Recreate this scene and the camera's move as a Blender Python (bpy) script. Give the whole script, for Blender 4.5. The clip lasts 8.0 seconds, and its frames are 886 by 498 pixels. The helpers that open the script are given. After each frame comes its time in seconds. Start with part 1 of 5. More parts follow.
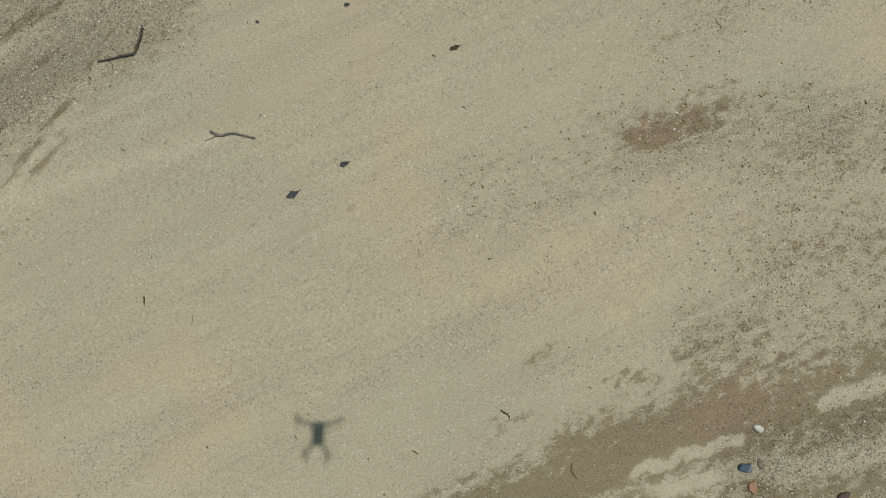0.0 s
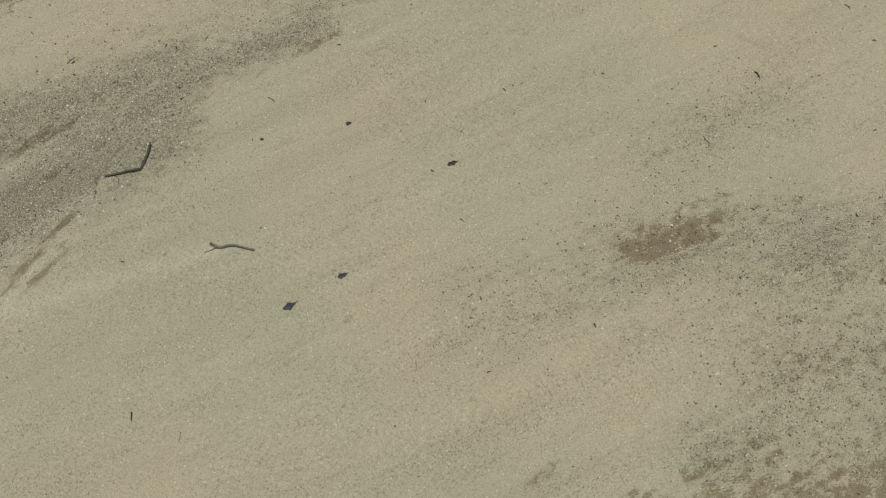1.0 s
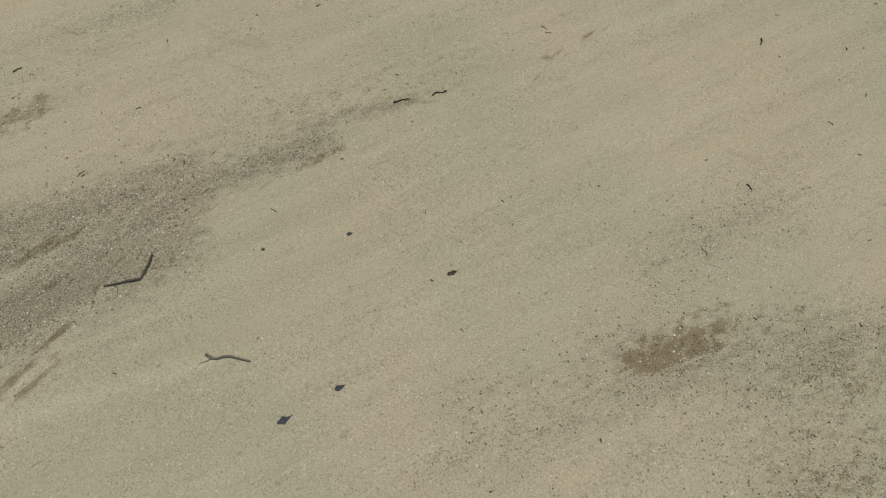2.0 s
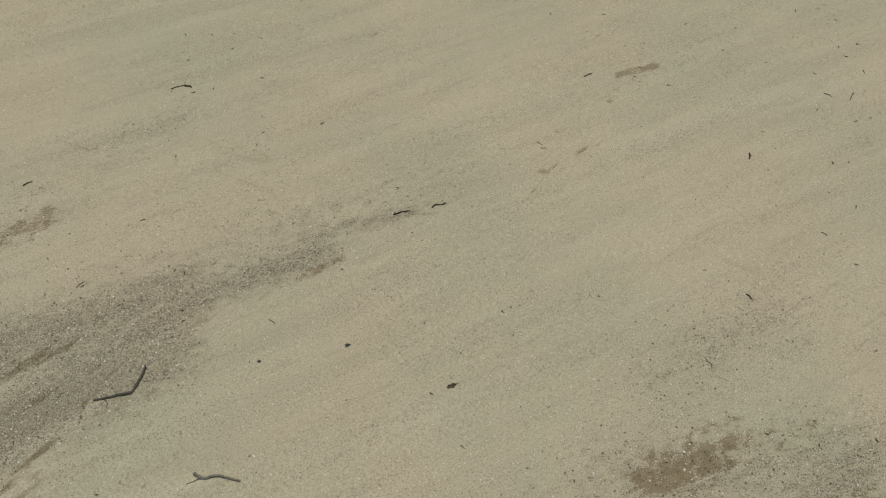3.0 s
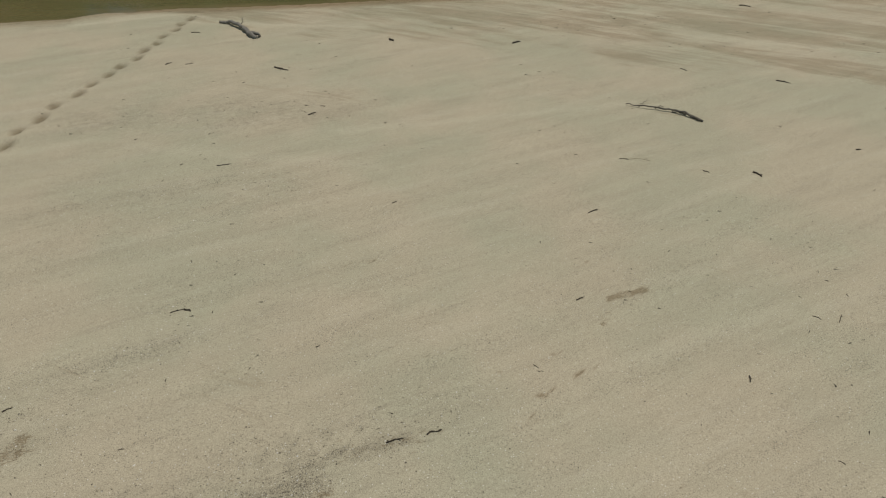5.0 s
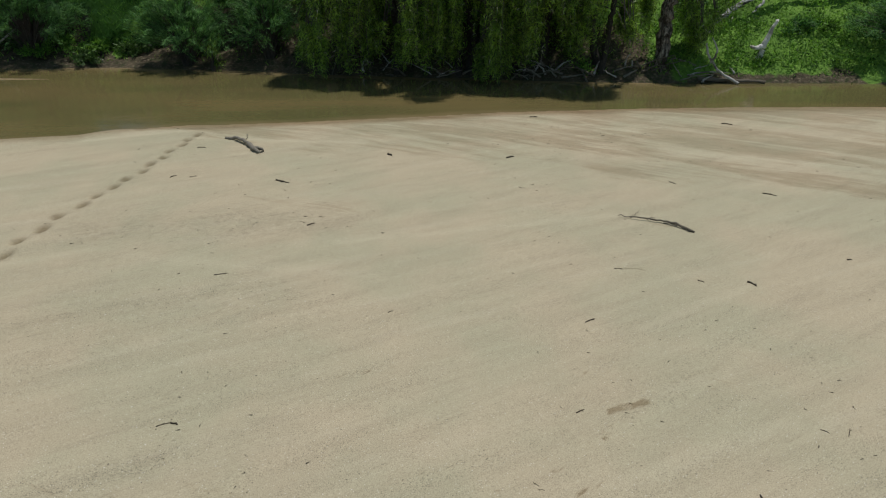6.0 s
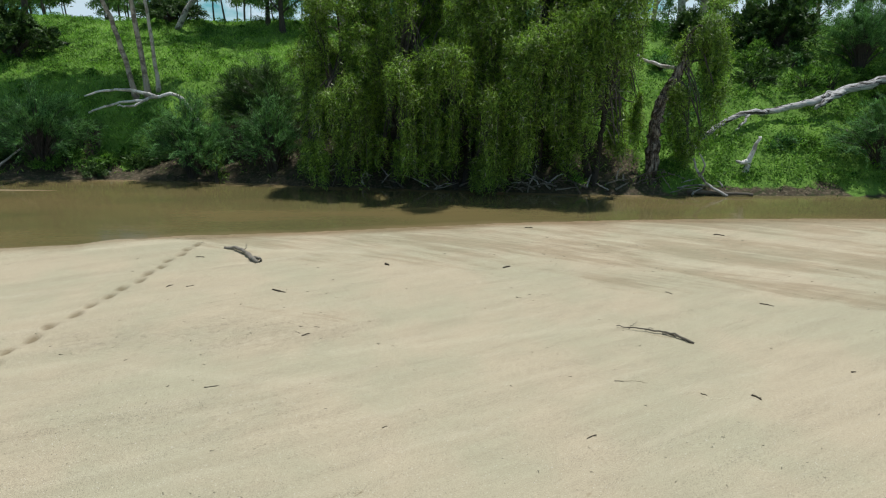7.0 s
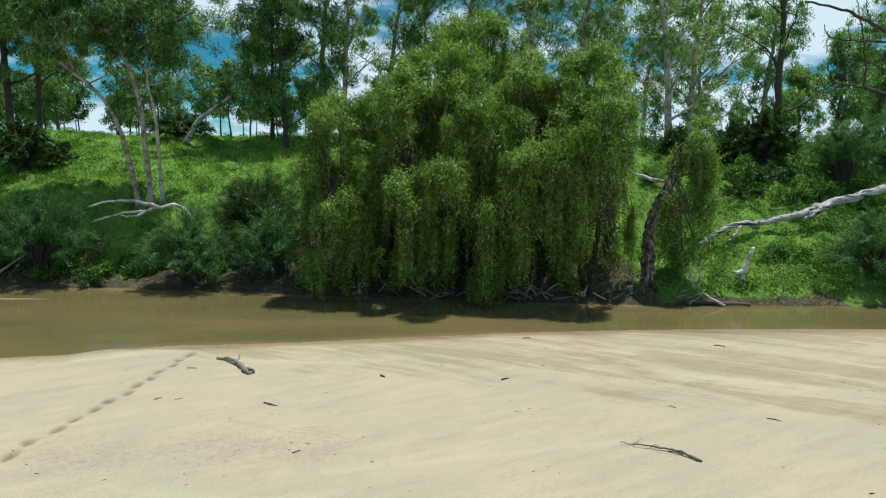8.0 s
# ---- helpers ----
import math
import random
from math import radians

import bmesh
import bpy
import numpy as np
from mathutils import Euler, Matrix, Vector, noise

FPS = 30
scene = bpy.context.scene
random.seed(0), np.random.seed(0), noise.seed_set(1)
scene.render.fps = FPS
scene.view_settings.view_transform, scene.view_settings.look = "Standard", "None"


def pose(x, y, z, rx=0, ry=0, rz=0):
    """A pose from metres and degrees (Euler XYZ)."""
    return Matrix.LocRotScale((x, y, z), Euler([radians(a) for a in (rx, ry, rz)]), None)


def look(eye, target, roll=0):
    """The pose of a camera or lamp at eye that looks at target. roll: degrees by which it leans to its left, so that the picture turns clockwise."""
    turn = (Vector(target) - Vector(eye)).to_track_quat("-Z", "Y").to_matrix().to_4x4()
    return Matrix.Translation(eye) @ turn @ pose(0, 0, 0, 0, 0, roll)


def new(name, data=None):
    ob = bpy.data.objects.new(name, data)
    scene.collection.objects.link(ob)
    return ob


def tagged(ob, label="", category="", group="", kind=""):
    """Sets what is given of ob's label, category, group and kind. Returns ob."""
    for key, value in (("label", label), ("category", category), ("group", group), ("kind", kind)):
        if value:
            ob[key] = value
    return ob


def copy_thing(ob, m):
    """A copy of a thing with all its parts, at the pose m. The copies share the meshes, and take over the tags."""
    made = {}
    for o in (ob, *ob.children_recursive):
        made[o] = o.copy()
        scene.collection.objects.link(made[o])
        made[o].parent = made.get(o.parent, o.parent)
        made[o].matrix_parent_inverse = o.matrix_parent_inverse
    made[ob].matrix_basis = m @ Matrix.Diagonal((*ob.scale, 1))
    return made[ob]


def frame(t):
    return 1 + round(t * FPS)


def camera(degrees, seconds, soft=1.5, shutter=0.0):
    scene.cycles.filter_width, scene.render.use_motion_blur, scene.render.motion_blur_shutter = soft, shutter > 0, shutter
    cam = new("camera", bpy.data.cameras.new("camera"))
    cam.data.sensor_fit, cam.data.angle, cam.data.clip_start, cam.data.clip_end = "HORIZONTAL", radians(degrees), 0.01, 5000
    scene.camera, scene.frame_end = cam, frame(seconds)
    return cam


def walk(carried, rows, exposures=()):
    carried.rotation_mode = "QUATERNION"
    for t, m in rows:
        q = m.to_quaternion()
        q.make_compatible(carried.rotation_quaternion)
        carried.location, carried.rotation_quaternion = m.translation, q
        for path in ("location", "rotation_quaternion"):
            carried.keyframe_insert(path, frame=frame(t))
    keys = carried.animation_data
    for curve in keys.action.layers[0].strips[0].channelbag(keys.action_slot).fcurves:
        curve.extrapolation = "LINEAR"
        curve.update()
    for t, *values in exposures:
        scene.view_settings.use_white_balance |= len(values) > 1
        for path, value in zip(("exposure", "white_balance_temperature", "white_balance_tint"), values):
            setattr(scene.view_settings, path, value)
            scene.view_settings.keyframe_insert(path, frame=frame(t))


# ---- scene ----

# ---------------------------------------------------------------- camera
cam = camera(69.13, 8.0, soft=1.15)
ROWS = [
    (0.0, 0.0198, 0.0180, 5.4983, 0.122, -84.068, 0.211),
    (0.5, 0.0289, 0.0471, 5.4828, 0.124, -79.372, 0.207),
    (1.0, 0.0332, 0.0744, 5.4703, 0.123, -74.683, 0.194),
    (1.5, 0.0344, 0.0991, 5.4605, 0.126, -70.017, 0.190),
    (3.0, 0.0272, 0.1760, 5.4497, 0.001, -55.915, 0.202),
    (3.5, 0.0325, 0.2041, 5.4503, -0.094, -51.193, 0.242),
    (4.0, 0.0320, 0.2356, 5.4512, -0.156, -46.419, 0.259),
    (4.5, 0.0323, 0.2623, 5.4528, -0.248, -41.630, 0.287),
    (6.0, 0.0443, 0.3006, 5.4515, -0.614, -27.152, 0.524),
    (6.5, 0.0516, 0.3290, 5.4638, -0.720, -22.376, 0.608),
    (7.0, 0.0546, 0.3663, 5.4811, -0.778, -17.586, 0.672),
    (7.5, 0.0557, 0.4100, 5.5010, -0.834, -12.802, 0.732),
    (8.0, 0.0572, 0.4566, 5.5226, -0.912, -7.998, 0.806),
]
EXPOSURES = [(0.0, -0.84, 6500, 8.2), (1.5, -0.9, 6500, 9), (3.0, -0.91, 6500, 10.8), (4.5, -0.93, 6490, 11.6), (6.0, -0.75, 6340, 12.2), (6.5, -0.51, 6240, 12.2), (7.0, -0.29, 6200, 11.5), (7.5, -0.15, 6180, 10.5),
             (8.0, -0.07, 6180, 9)]
walk(cam, [(t, pose(x, y, z, 0, 0, yaw) @ pose(0, 0, 0, 90 + pitch) @ pose(0, 0, 0, 0, 0, roll))
           for t, x, y, z, yaw, pitch, roll in ROWS], EXPOSURES)

# ---------------------------------------------------------------- light
TO_SUN = Vector((0.1821, 0.1735, 0.9679)).normalized()
sun_data = bpy.data.lights.new("sun", "SUN")
sun_data.energy, sun_data.angle, sun_data.color = 5.0, radians(0.53), (1.0, 0.95, 0.87)
sun = new("sun", sun_data)
sun.matrix_world = look(TO_SUN * 60, (0, 0, 0))

world = bpy.data.worlds.new("sky")
scene.world = world
world.use_nodes = True
wt = world.node_tree
wt.nodes.clear()


def node(tree, kind, **values):
    """A node, with inputs set by name (spaces as _) or by number (i0, i1)."""
    n = tree.nodes.new(kind)
    for key, value in values.items():
        if key[0] == "i" and key[1:].isdigit():
            n.inputs[int(key[1:])].default_value = value
        else:
            n.inputs[key.replace("_", " ")].default_value = value
    return n


def build_sky():
    link = wt.links.new
    sky = wt.nodes.new("ShaderNodeTexSky")
    sky.sky_type, sky.sun_disc = "NISHITA", False
    sky.sun_elevation, sky.sun_rotation = math.asin(TO_SUN.z), math.atan2(TO_SUN.x, TO_SUN.y)
    sky.ozone_density, sky.dust_density, sky.air_density = 6.0, 0.0, 0.8
    coord = wt.nodes.new("ShaderNodeTexCoord")
    stretch = wt.nodes.new("ShaderNodeMapping")
    stretch.inputs["Scale"].default_value = (1.0, 1.0, 2.6)
    link(coord.outputs["Generated"], stretch.inputs["Vector"])
    puffs = node(wt, "ShaderNodeTexNoise", Scale=3.6, Detail=7.0, Roughness=0.56)
    link(stretch.outputs[0], puffs.inputs["Vector"])
    ramp = wt.nodes.new("ShaderNodeValToRGB")
    ramp.color_ramp.elements[0].position, ramp.color_ramp.elements[1].position = 0.475, 0.56
    link(puffs.outputs[0], ramp.inputs[0])
    cloud = wt.nodes.new("ShaderNodeRGB")
    cloud.outputs[0].default_value = (9.0, 11.0, 11.8, 1)
    mix = wt.nodes.new("ShaderNodeMixRGB")
    link(ramp.outputs[0], mix.inputs[0])
    clear = wt.nodes.new("ShaderNodeMixRGB")
    clear.blend_type = "MULTIPLY"
    clear.inputs[0].default_value = 1.0
    clear.inputs[2].default_value = (0.26, 0.92, 0.84, 1)
    link(sky.outputs[0], clear.inputs[1])
    link(clear.outputs[0], mix.inputs[1])
    link(cloud.outputs[0], mix.inputs[2])
    back = node(wt, "ShaderNodeBackground", Strength=0.08)
    link(mix.outputs[0], back.inputs[0])
    out = wt.nodes.new("ShaderNodeOutputWorld")
    link(back.outputs[0], out.inputs[0])


build_sky()


# ---------------------------------------------------------------- materials
class Mat:
    """A node material under construction."""

    def __init__(self, name, rough=0.8, spec=0.3, metal=0.0):
        self.mat = bpy.data.materials.new(name)
        self.mat.use_nodes = True
        self.t = self.mat.node_tree
        self.b = self.t.nodes["Principled BSDF"]
        self.b.inputs["Roughness"].default_value = rough
        self.b.inputs["Specular IOR Level"].default_value = spec
        self.b.inputs["Metallic"].default_value = metal
        self.co = self.t.nodes.new("ShaderNodeTexCoord").outputs["Object"]

    def put(self, value, socket):
        if isinstance(value, bpy.types.NodeSocket):
            self.t.links.new(value, socket)
        else:
            if isinstance(value, (tuple, list)) and len(value) == 3 and len(socket.default_value) == 4:
                value = (*value, 1)
            socket.default_value = value

    def mapped(self, scale=(1, 1, 1), turn=0.0, shift=(0, 0, 0)):
        n = self.t.nodes.new("ShaderNodeMapping")
        n.vector_type = "TEXTURE"
        n.inputs["Scale"].default_value = tuple(1 / q for q in scale)
        n.inputs["Rotation"].default_value = (0, 0, radians(turn))
        n.inputs["Location"].default_value = shift
        self.put(self.co, n.inputs["Vector"])
        return n.outputs[0]

    def noise(self, scale, detail=3.0, rough=0.55, co=None, warp=0.0):
        n = node(self.t, "ShaderNodeTexNoise", Scale=scale, Detail=detail, Roughness=rough, Distortion=warp)
        self.put(co if co is not None else self.co, n.inputs["Vector"])
        return n.outputs[0]

    def cells(self, scale, co=None, out="Distance"):
        n = node(self.t, "ShaderNodeTexVoronoi", Scale=scale)
        self.put(co if co is not None else self.co, n.inputs["Vector"])
        return n.outputs[out]

    def ramp(self, value, lo, hi, a=0.0, b=1.0):
        n = self.t.nodes.new("ShaderNodeMapRange")
        n.interpolation_type = "SMOOTHSTEP"
        self.put(value, n.inputs[0])
        for i, v in enumerate((lo, hi, a, b)):
            n.inputs[i + 1].default_value = v
        return n.outputs[0]

    def math(self, op, a, b=0.0):
        n = self.t.nodes.new("ShaderNodeMath")
        n.operation = op
        self.put(a, n.inputs[0])
        self.put(b, n.inputs[1])
        return n.outputs[0]

    def mix(self, f, a, b, blend="MIX"):
        n = self.t.nodes.new("ShaderNodeMixRGB")
        n.blend_type = blend
        for v, s in zip((f, a, b), n.inputs):
            self.put(v, s)
        return n.outputs[0]

    def attr(self, name):
        n = self.t.nodes.new("ShaderNodeAttribute")
        n.attribute_name = name
        return n.outputs["Fac"]

    def island(self):
        return self.t.nodes.new("ShaderNodeNewGeometry").outputs["Random Per Island"]

    def each(self):
        return self.t.nodes.new("ShaderNodeObjectInfo").outputs["Random"]

    def bump(self, height, strength=0.3, distance=0.01):
        n = node(self.t, "ShaderNodeBump", Strength=strength, Distance=distance)
        self.put(height, n.inputs["Height"])
        self.put(n.outputs[0], self.b.inputs["Normal"])

    def done(self, colour=None, rough=None):
        if colour is not None:
            self.put(colour, self.b.inputs["Base Color"])
        if rough is not None:
            self.put(rough, self.b.inputs["Roughness"])
        return self.mat


def sand_material():
    m = Mat("river_sand", 0.92, 0.18)
    flow = m.mapped((0.35, 2.2, 1), 27)
    clumps = m.mapped((3.6, 6.0, 1), 24, (3, 7, 0))
    grit = m.noise(58.0, 4.0, 0.85)
    base = m.mix(m.ramp(m.noise(0.36, 3.0), 0.36, 0.64), (0.452, 0.388, 0.276), (0.398, 0.37, 0.26))
    base = m.mix(m.ramp(m.noise(1.3, 6.0, 0.62, flow), 0.34, 0.7, 0.0, 0.26), base, (0.335, 0.285, 0.2))
    base = m.mix(m.ramp(m.noise(0.9, 6.0, 0.62, m.mapped((0.3, 3.0, 1), 24, (3, 7, 0))), 0.5, 0.75, 0.0, 0.24), base, (0.5, 0.45, 0.345))
    # thin scoured lines along the old current
    lines = m.noise(3.2, 6.0, 0.7, m.mapped((0.3, 4.2, 1), 27, (1, 2, 0)), 0.6)
    base = m.mix(m.ramp(lines, 0.54, 0.68, 0.0, 0.3), base, (0.3, 0.262, 0.188))

    def broken(name, scale, lo, hi, much, co, dusty=1.0):
        """A mark that breaks up into clumps, with a grainy outline."""
        fray = m.math("MULTIPLY", m.math("SUBTRACT", m.noise(scale, 9.0, 0.68, co, 0.5), 0.5), much)
        dust = m.math("MULTIPLY", m.math("SUBTRACT", grit, 0.5), dusty)
        return m.ramp(m.math("ADD", m.attr(name), m.math("ADD", fray, dust)), lo, hi)

    gravel = broken("gravel", 2.0, 0.2, 0.9, 1.6, clumps, 1.3)
    pale_lines = m.attr("pale")
    damp = m.math("MULTIPLY", broken("damp", 1.9, 0.42, 0.62, 2.4, clumps, 1.9), m.ramp(m.math("ADD", pale_lines, m.math("MULTIPLY", m.math("SUBTRACT", m.noise(2.4, 7.0, 0.7, clumps), 0.5), 1.6)), 0.3, 0.55, 1.0, 0.1))
    base = m.mix(m.math("MULTIPLY", m.math("MULTIPLY", gravel, m.ramp(grit, 0.35, 0.6, 0.95, 0.2)), 0.72), base, (0.215, 0.177, 0.12))
    base = m.mix(m.math("MULTIPLY", pale_lines, 0.5), base, (0.53, 0.475, 0.35))
    # grains
    grain = m.noise(92.0, 3.0, 0.8)
    base = m.mix(1.0, base, m.mix(m.ramp(grain, 0.3, 0.7), (0.8, 0.79, 0.77), (1.16, 1.16, 1.16)), "MULTIPLY")
    base = m.mix(1.0, base, m.mix(m.ramp(grit, 0.3, 0.7), (0.86, 0.86, 0.85), (1.13, 1.13, 1.13)), "MULTIPLY")
    many = m.math("ADD", m.math("MULTIPLY", gravel, 0.26), m.math("MULTIPLY", m.ramp(m.noise(1.1, 5.0, 0.65, flow), 0.36, 0.7), 0.16))
    uneven = m.mix(0.02, m.co, m.t.nodes.new("ShaderNodeTexNoise").outputs["Color"], "ADD")
    flecks = m.noise(68.0, 3.0, 0.74, uneven)
    dot = m.ramp(m.math("ADD", flecks, m.math("MULTIPLY", many, 0.4)), 0.6, 0.66)
    base = m.mix(m.math("MULTIPLY", dot, 0.72), base, (0.125, 0.11, 0.08))

    def scatter(scale, shift, lo, more, size, colour, much):
        """Single grains picked at random out of a field of cells."""
        nonlocal base
        co = m.mapped((1, 1, 1), 0, shift)
        pick = m.ramp(m.math("ADD", m.cells(scale, co, "Color"), m.math("MULTIPLY", gravel, more)), lo, lo + 0.02)
        base = m.mix(m.math("MULTIPLY", m.math("MULTIPLY", pick, m.ramp(m.cells(scale, co), size, size * 2, 1.0, 0.0)), much), base, colour)

    scatter(29.0, (2, 8, 0), 0.9, 0.1, 0.08, (0.13, 0.112, 0.08), 0.7)
    scatter(44.0, (6, 1, 0), 0.78, 0.16, 0.13, (0.17, 0.145, 0.105), 0.6)
    scatter(27.0, (5, 2, 0), 0.85, 0.08, 0.1, (0.68, 0.64, 0.55), 0.85)
    scatter(40.0, (1, 9, 0), 0.8, 0.08, 0.14, (0.74, 0.71, 0.62), 0.7)
    rill = m.ramp(m.math("ADD", m.attr("rill"), m.math("MULTIPLY", m.math("SUBTRACT", m.noise(2.2, 8.0, 0.7, m.mapped((0.9, 5.0, 1), 48)), 0.5), 1.7)), 0.35, 0.65)
    damp = m.math("MAXIMUM", damp, m.math("MULTIPLY", rill, m.ramp(pale_lines, 0.3, 0.7, 0.9, 0.1)))
    base = m.mix(m.math("MULTIPLY", damp, 0.9), base, m.mix(1.0, base, (0.55, 0.485, 0.415), "MULTIPLY"))
    base = m.mix(m.attr("trodden"), base, m.mix(1.0, base, (0.5, 0.46, 0.41), "MULTIPLY"))
    bands = m.math("ADD", m.math("MULTIPLY", m.noise(1.0, 7.0, 0.6, m.mapped((0.16, 0.9, 1), -27), 1.4), 0.6), m.math("MULTIPLY", m.noise(1.0, 7.0, 0.72, m.mapped((0.4, 3.6, 1), -24, (4, 1, 0)), 1.6), 0.4))
    silt = m.ramp(m.math("ADD", m.attr("silt"), m.math("MULTIPLY", m.math("SUBTRACT", bands, 0.5), 3.2)), 0.3, 0.72)
    base = m.mix(m.math("MULTIPLY", silt, m.ramp(m.noise(3.0, 6.0, 0.7, m.mapped((0.4, 3.0, 1), -20)), 0.3, 0.65, 0.55, 0.95)), base, m.mix(1.0, base, (0.73, 0.685, 0.635), "MULTIPLY"))
    wet = m.attr("wet")
    base = m.mix(wet, base, m.mix(1.0, base, (0.66, 0.57, 0.48), "MULTIPLY"))
    height = m.math("ADD", m.noise(58.0, 4.0, 0.72), m.math("MULTIPLY", m.math("MULTIPLY", m.cells(75.0), gravel), 1.4))
    m.bump(m.math("ADD", height, m.math("MULTIPLY", m.noise(4.0, 5.0, 0.6, flow), 1.6)), 0.5, 0.012)
    return m.done(base, m.ramp(wet, 0.0, 1.0, 0.92, 0.55))


def bank_material():
    m = Mat("bank_soil", 0.95, 0.15)
    mud = m.mix(m.ramp(m.noise(1.6, 6.0, 0.6), 0.3, 0.7), (0.09, 0.073, 0.047), (0.038, 0.031, 0.021))
    mud = m.mix(m.ramp(m.noise(9.0, 6.0, 0.7), 0.5, 0.62, 0.0, 0.75), mud, (0.18, 0.15, 0.103))
    mud = m.mix(m.ramp(m.noise(4.0, 7.0, 0.7, m.mapped((1, 1, 1), 0, (3, 1, 0))), 0.5, 0.6, 0.0, 0.85), mud, (0.035, 0.045, 0.018))
    green = m.mix(m.ramp(m.noise(0.8, 5.0, 0.6), 0.3, 0.7), (0.16, 0.29, 0.05), (0.09, 0.18, 0.032))
    cover = m.ramp(m.math("ADD", m.attr("grass"), m.math("MULTIPLY", m.math("SUBTRACT", m.noise(1.5, 6.0, 0.6), 0.5), 0.9)), 0.35, 0.6)
    m.bump(m.noise(6.0, 7.0, 0.65), 0.7, 0.12)
    return m.done(m.mix(cover, mud, green))


def water_material():
    m = Mat("muddy_water", 0.1, 0.5)
    m.b.inputs["IOR"].default_value = 1.33
    slow = m.noise(0.35, 3.0, 0.5, m.mapped((0.3, 1.2, 1), 2))
    m.bump(m.math("ADD", m.noise(2.2, 4.0, 0.5, m.mapped((0.6, 1.6, 1), 8)), m.math("MULTIPLY", m.noise(9.0, 2.0), 0.25)), 0.12, 0.03)
    deep = m.mix(m.ramp(slow, 0.3, 0.7), (0.106, 0.098, 0.04), (0.155, 0.122, 0.052))
    edge = m.math("ADD", m.attr("shallow"), m.math("MULTIPLY", m.math("SUBTRACT", m.noise(0.8, 5.0, 0.6, m.mapped((0.4, 1.5, 1), 4)), 0.5), 0.7))
    return m.done(m.mix(m.ramp(edge, 0.35, 1.0, 0.0, 0.75), deep, (0.25, 0.185, 0.1)))


def leaf_material(name, dark, light, dry=None, share=0.28, rough=0.5, gloss=0.35):
    m = Mat(name, rough, gloss)
    pick = m.island()
    colour = m.mix(m.math("POWER", pick, 1.08), tuple(c * 0.48 for c in dark), tuple(c * 1.32 for c in light))
    colour = m.mix(m.ramp(m.noise(1.7, 3.0), 0.42, 0.6, 0.0, 0.42), colour, tuple(c * 0.55 for c in dark))
    if dry:
        colour = m.mix(m.ramp(pick, 0.965, 0.975), colour, dry)
    m.done(colour)
    glow = m.t.nodes.new("ShaderNodeBsdfTranslucent")
    m.put(m.mix(1.0, colour, (1.1, 1.25, 0.6), "MULTIPLY"), glow.inputs["Color"])
    both = m.t.nodes.new("ShaderNodeMixShader")
    both.inputs[0].default_value = share
    m.put(m.b.outputs[0], both.inputs[1])
    m.put(glow.outputs[0], both.inputs[2])
    m.put(both.outputs[0], m.t.nodes["Material Output"].inputs["Surface"])
    return m.mat


def wood_material(name, a, b, scale=7.0, patches=None, rough=0.85, stretch=(3, 3, 0.5), turn=0.0, cracks=None):
    m = Mat(name, rough, 0.2)
    co = m.mapped(stretch, turn)
    grain = m.noise(scale, 6.0, 0.65, co)
    colour = m.mix(m.ramp(grain, 0.3, 0.7), a, b)
    if cracks:
        colour = m.mix(m.ramp(m.noise(scale * 0.45, 6.0, 0.7, co), 0.49, 0.56), colour, cracks)
    if patches:
        colour = m.mix(m.ramp(m.noise(2.2, 5.0, 0.65), 0.48, 0.58), colour, patches)
    m.bump(grain, 0.8, 0.05)
    return m.done(colour)


def stone_material(name, a, b, scale=30.0, rough=0.8):
    m = Mat(name, rough, 0.3)
    m.bump(m.noise(scale * 2, 5.0), 0.3, 0.004)
    return m.done(m.mix(m.ramp(m.noise(scale, 5.0, 0.6), 0.35, 0.65), a, b))


def pebble_material():
    m = Mat("pebbles", 0.85, 0.25)
    pick = m.island()
    colour = m.mix(m.ramp(pick, 0.45, 0.62), (0.15, 0.125, 0.092), (0.30, 0.25, 0.17))
    colour = m.mix(m.ramp(pick, 0.76, 0.79), colour, (0.66, 0.62, 0.54))
    return m.done(colour)


SAND, BANK, WATER_MAT, PEBBLE = sand_material(), bank_material(), water_material(), pebble_material()
LEAF_WEEP = leaf_material("weeping_leaf", (0.05, 0.108, 0.018), (0.33, 0.51, 0.08), (0.45, 0.45, 0.35), 0.42, 0.42, 0.4)
LEAF_GUM = leaf_material("gum_leaf", (0.06, 0.135, 0.045), (0.29, 0.47, 0.155), (0.38, 0.38, 0.3), 0.5, 0.42, 0.4)
LEAF_FAR = leaf_material("far_gum_leaf", (0.085, 0.16, 0.055), (0.165, 0.265, 0.095), None, 0.48)
LEAF_SILVER = leaf_material("silver_shrub_leaf", (0.03, 0.09, 0.026), (0.18, 0.37, 0.12), None, 0.28, 0.6, 0.2)
# dark green, deepened further to put the shade of the recess into the colour
LEAF_DARK_SHADED = leaf_material("shaded_dark_shrub_leaf", (0.026, 0.062, 0.018), (0.09, 0.165, 0.042), None, 0.28, 0.45, 0.25)
GRASS = leaf_material("grass_blade", (0.13, 0.27, 0.045), (0.3, 0.5, 0.1), None, 0.45, 0.6, 0.2)
WEED = leaf_material("weed_leaf", (0.06, 0.15, 0.026), (0.2, 0.37, 0.07), None, 0.36, 0.6, 0.2)
BARK_GUM = wood_material("gum_bark", (0.55, 0.48, 0.4), (0.36, 0.30, 0.24), 5.0, (0.2, 0.165, 0.135))
BARK_PALE = wood_material("pale_gum_bark", (0.62, 0.58, 0.52), (0.45, 0.41, 0.36), 4.0, (0.3, 0.26, 0.22))
BARK_DARK = wood_material("dark_bark", (0.11, 0.096, 0.08), (0.05, 0.043, 0.036), 9.0)
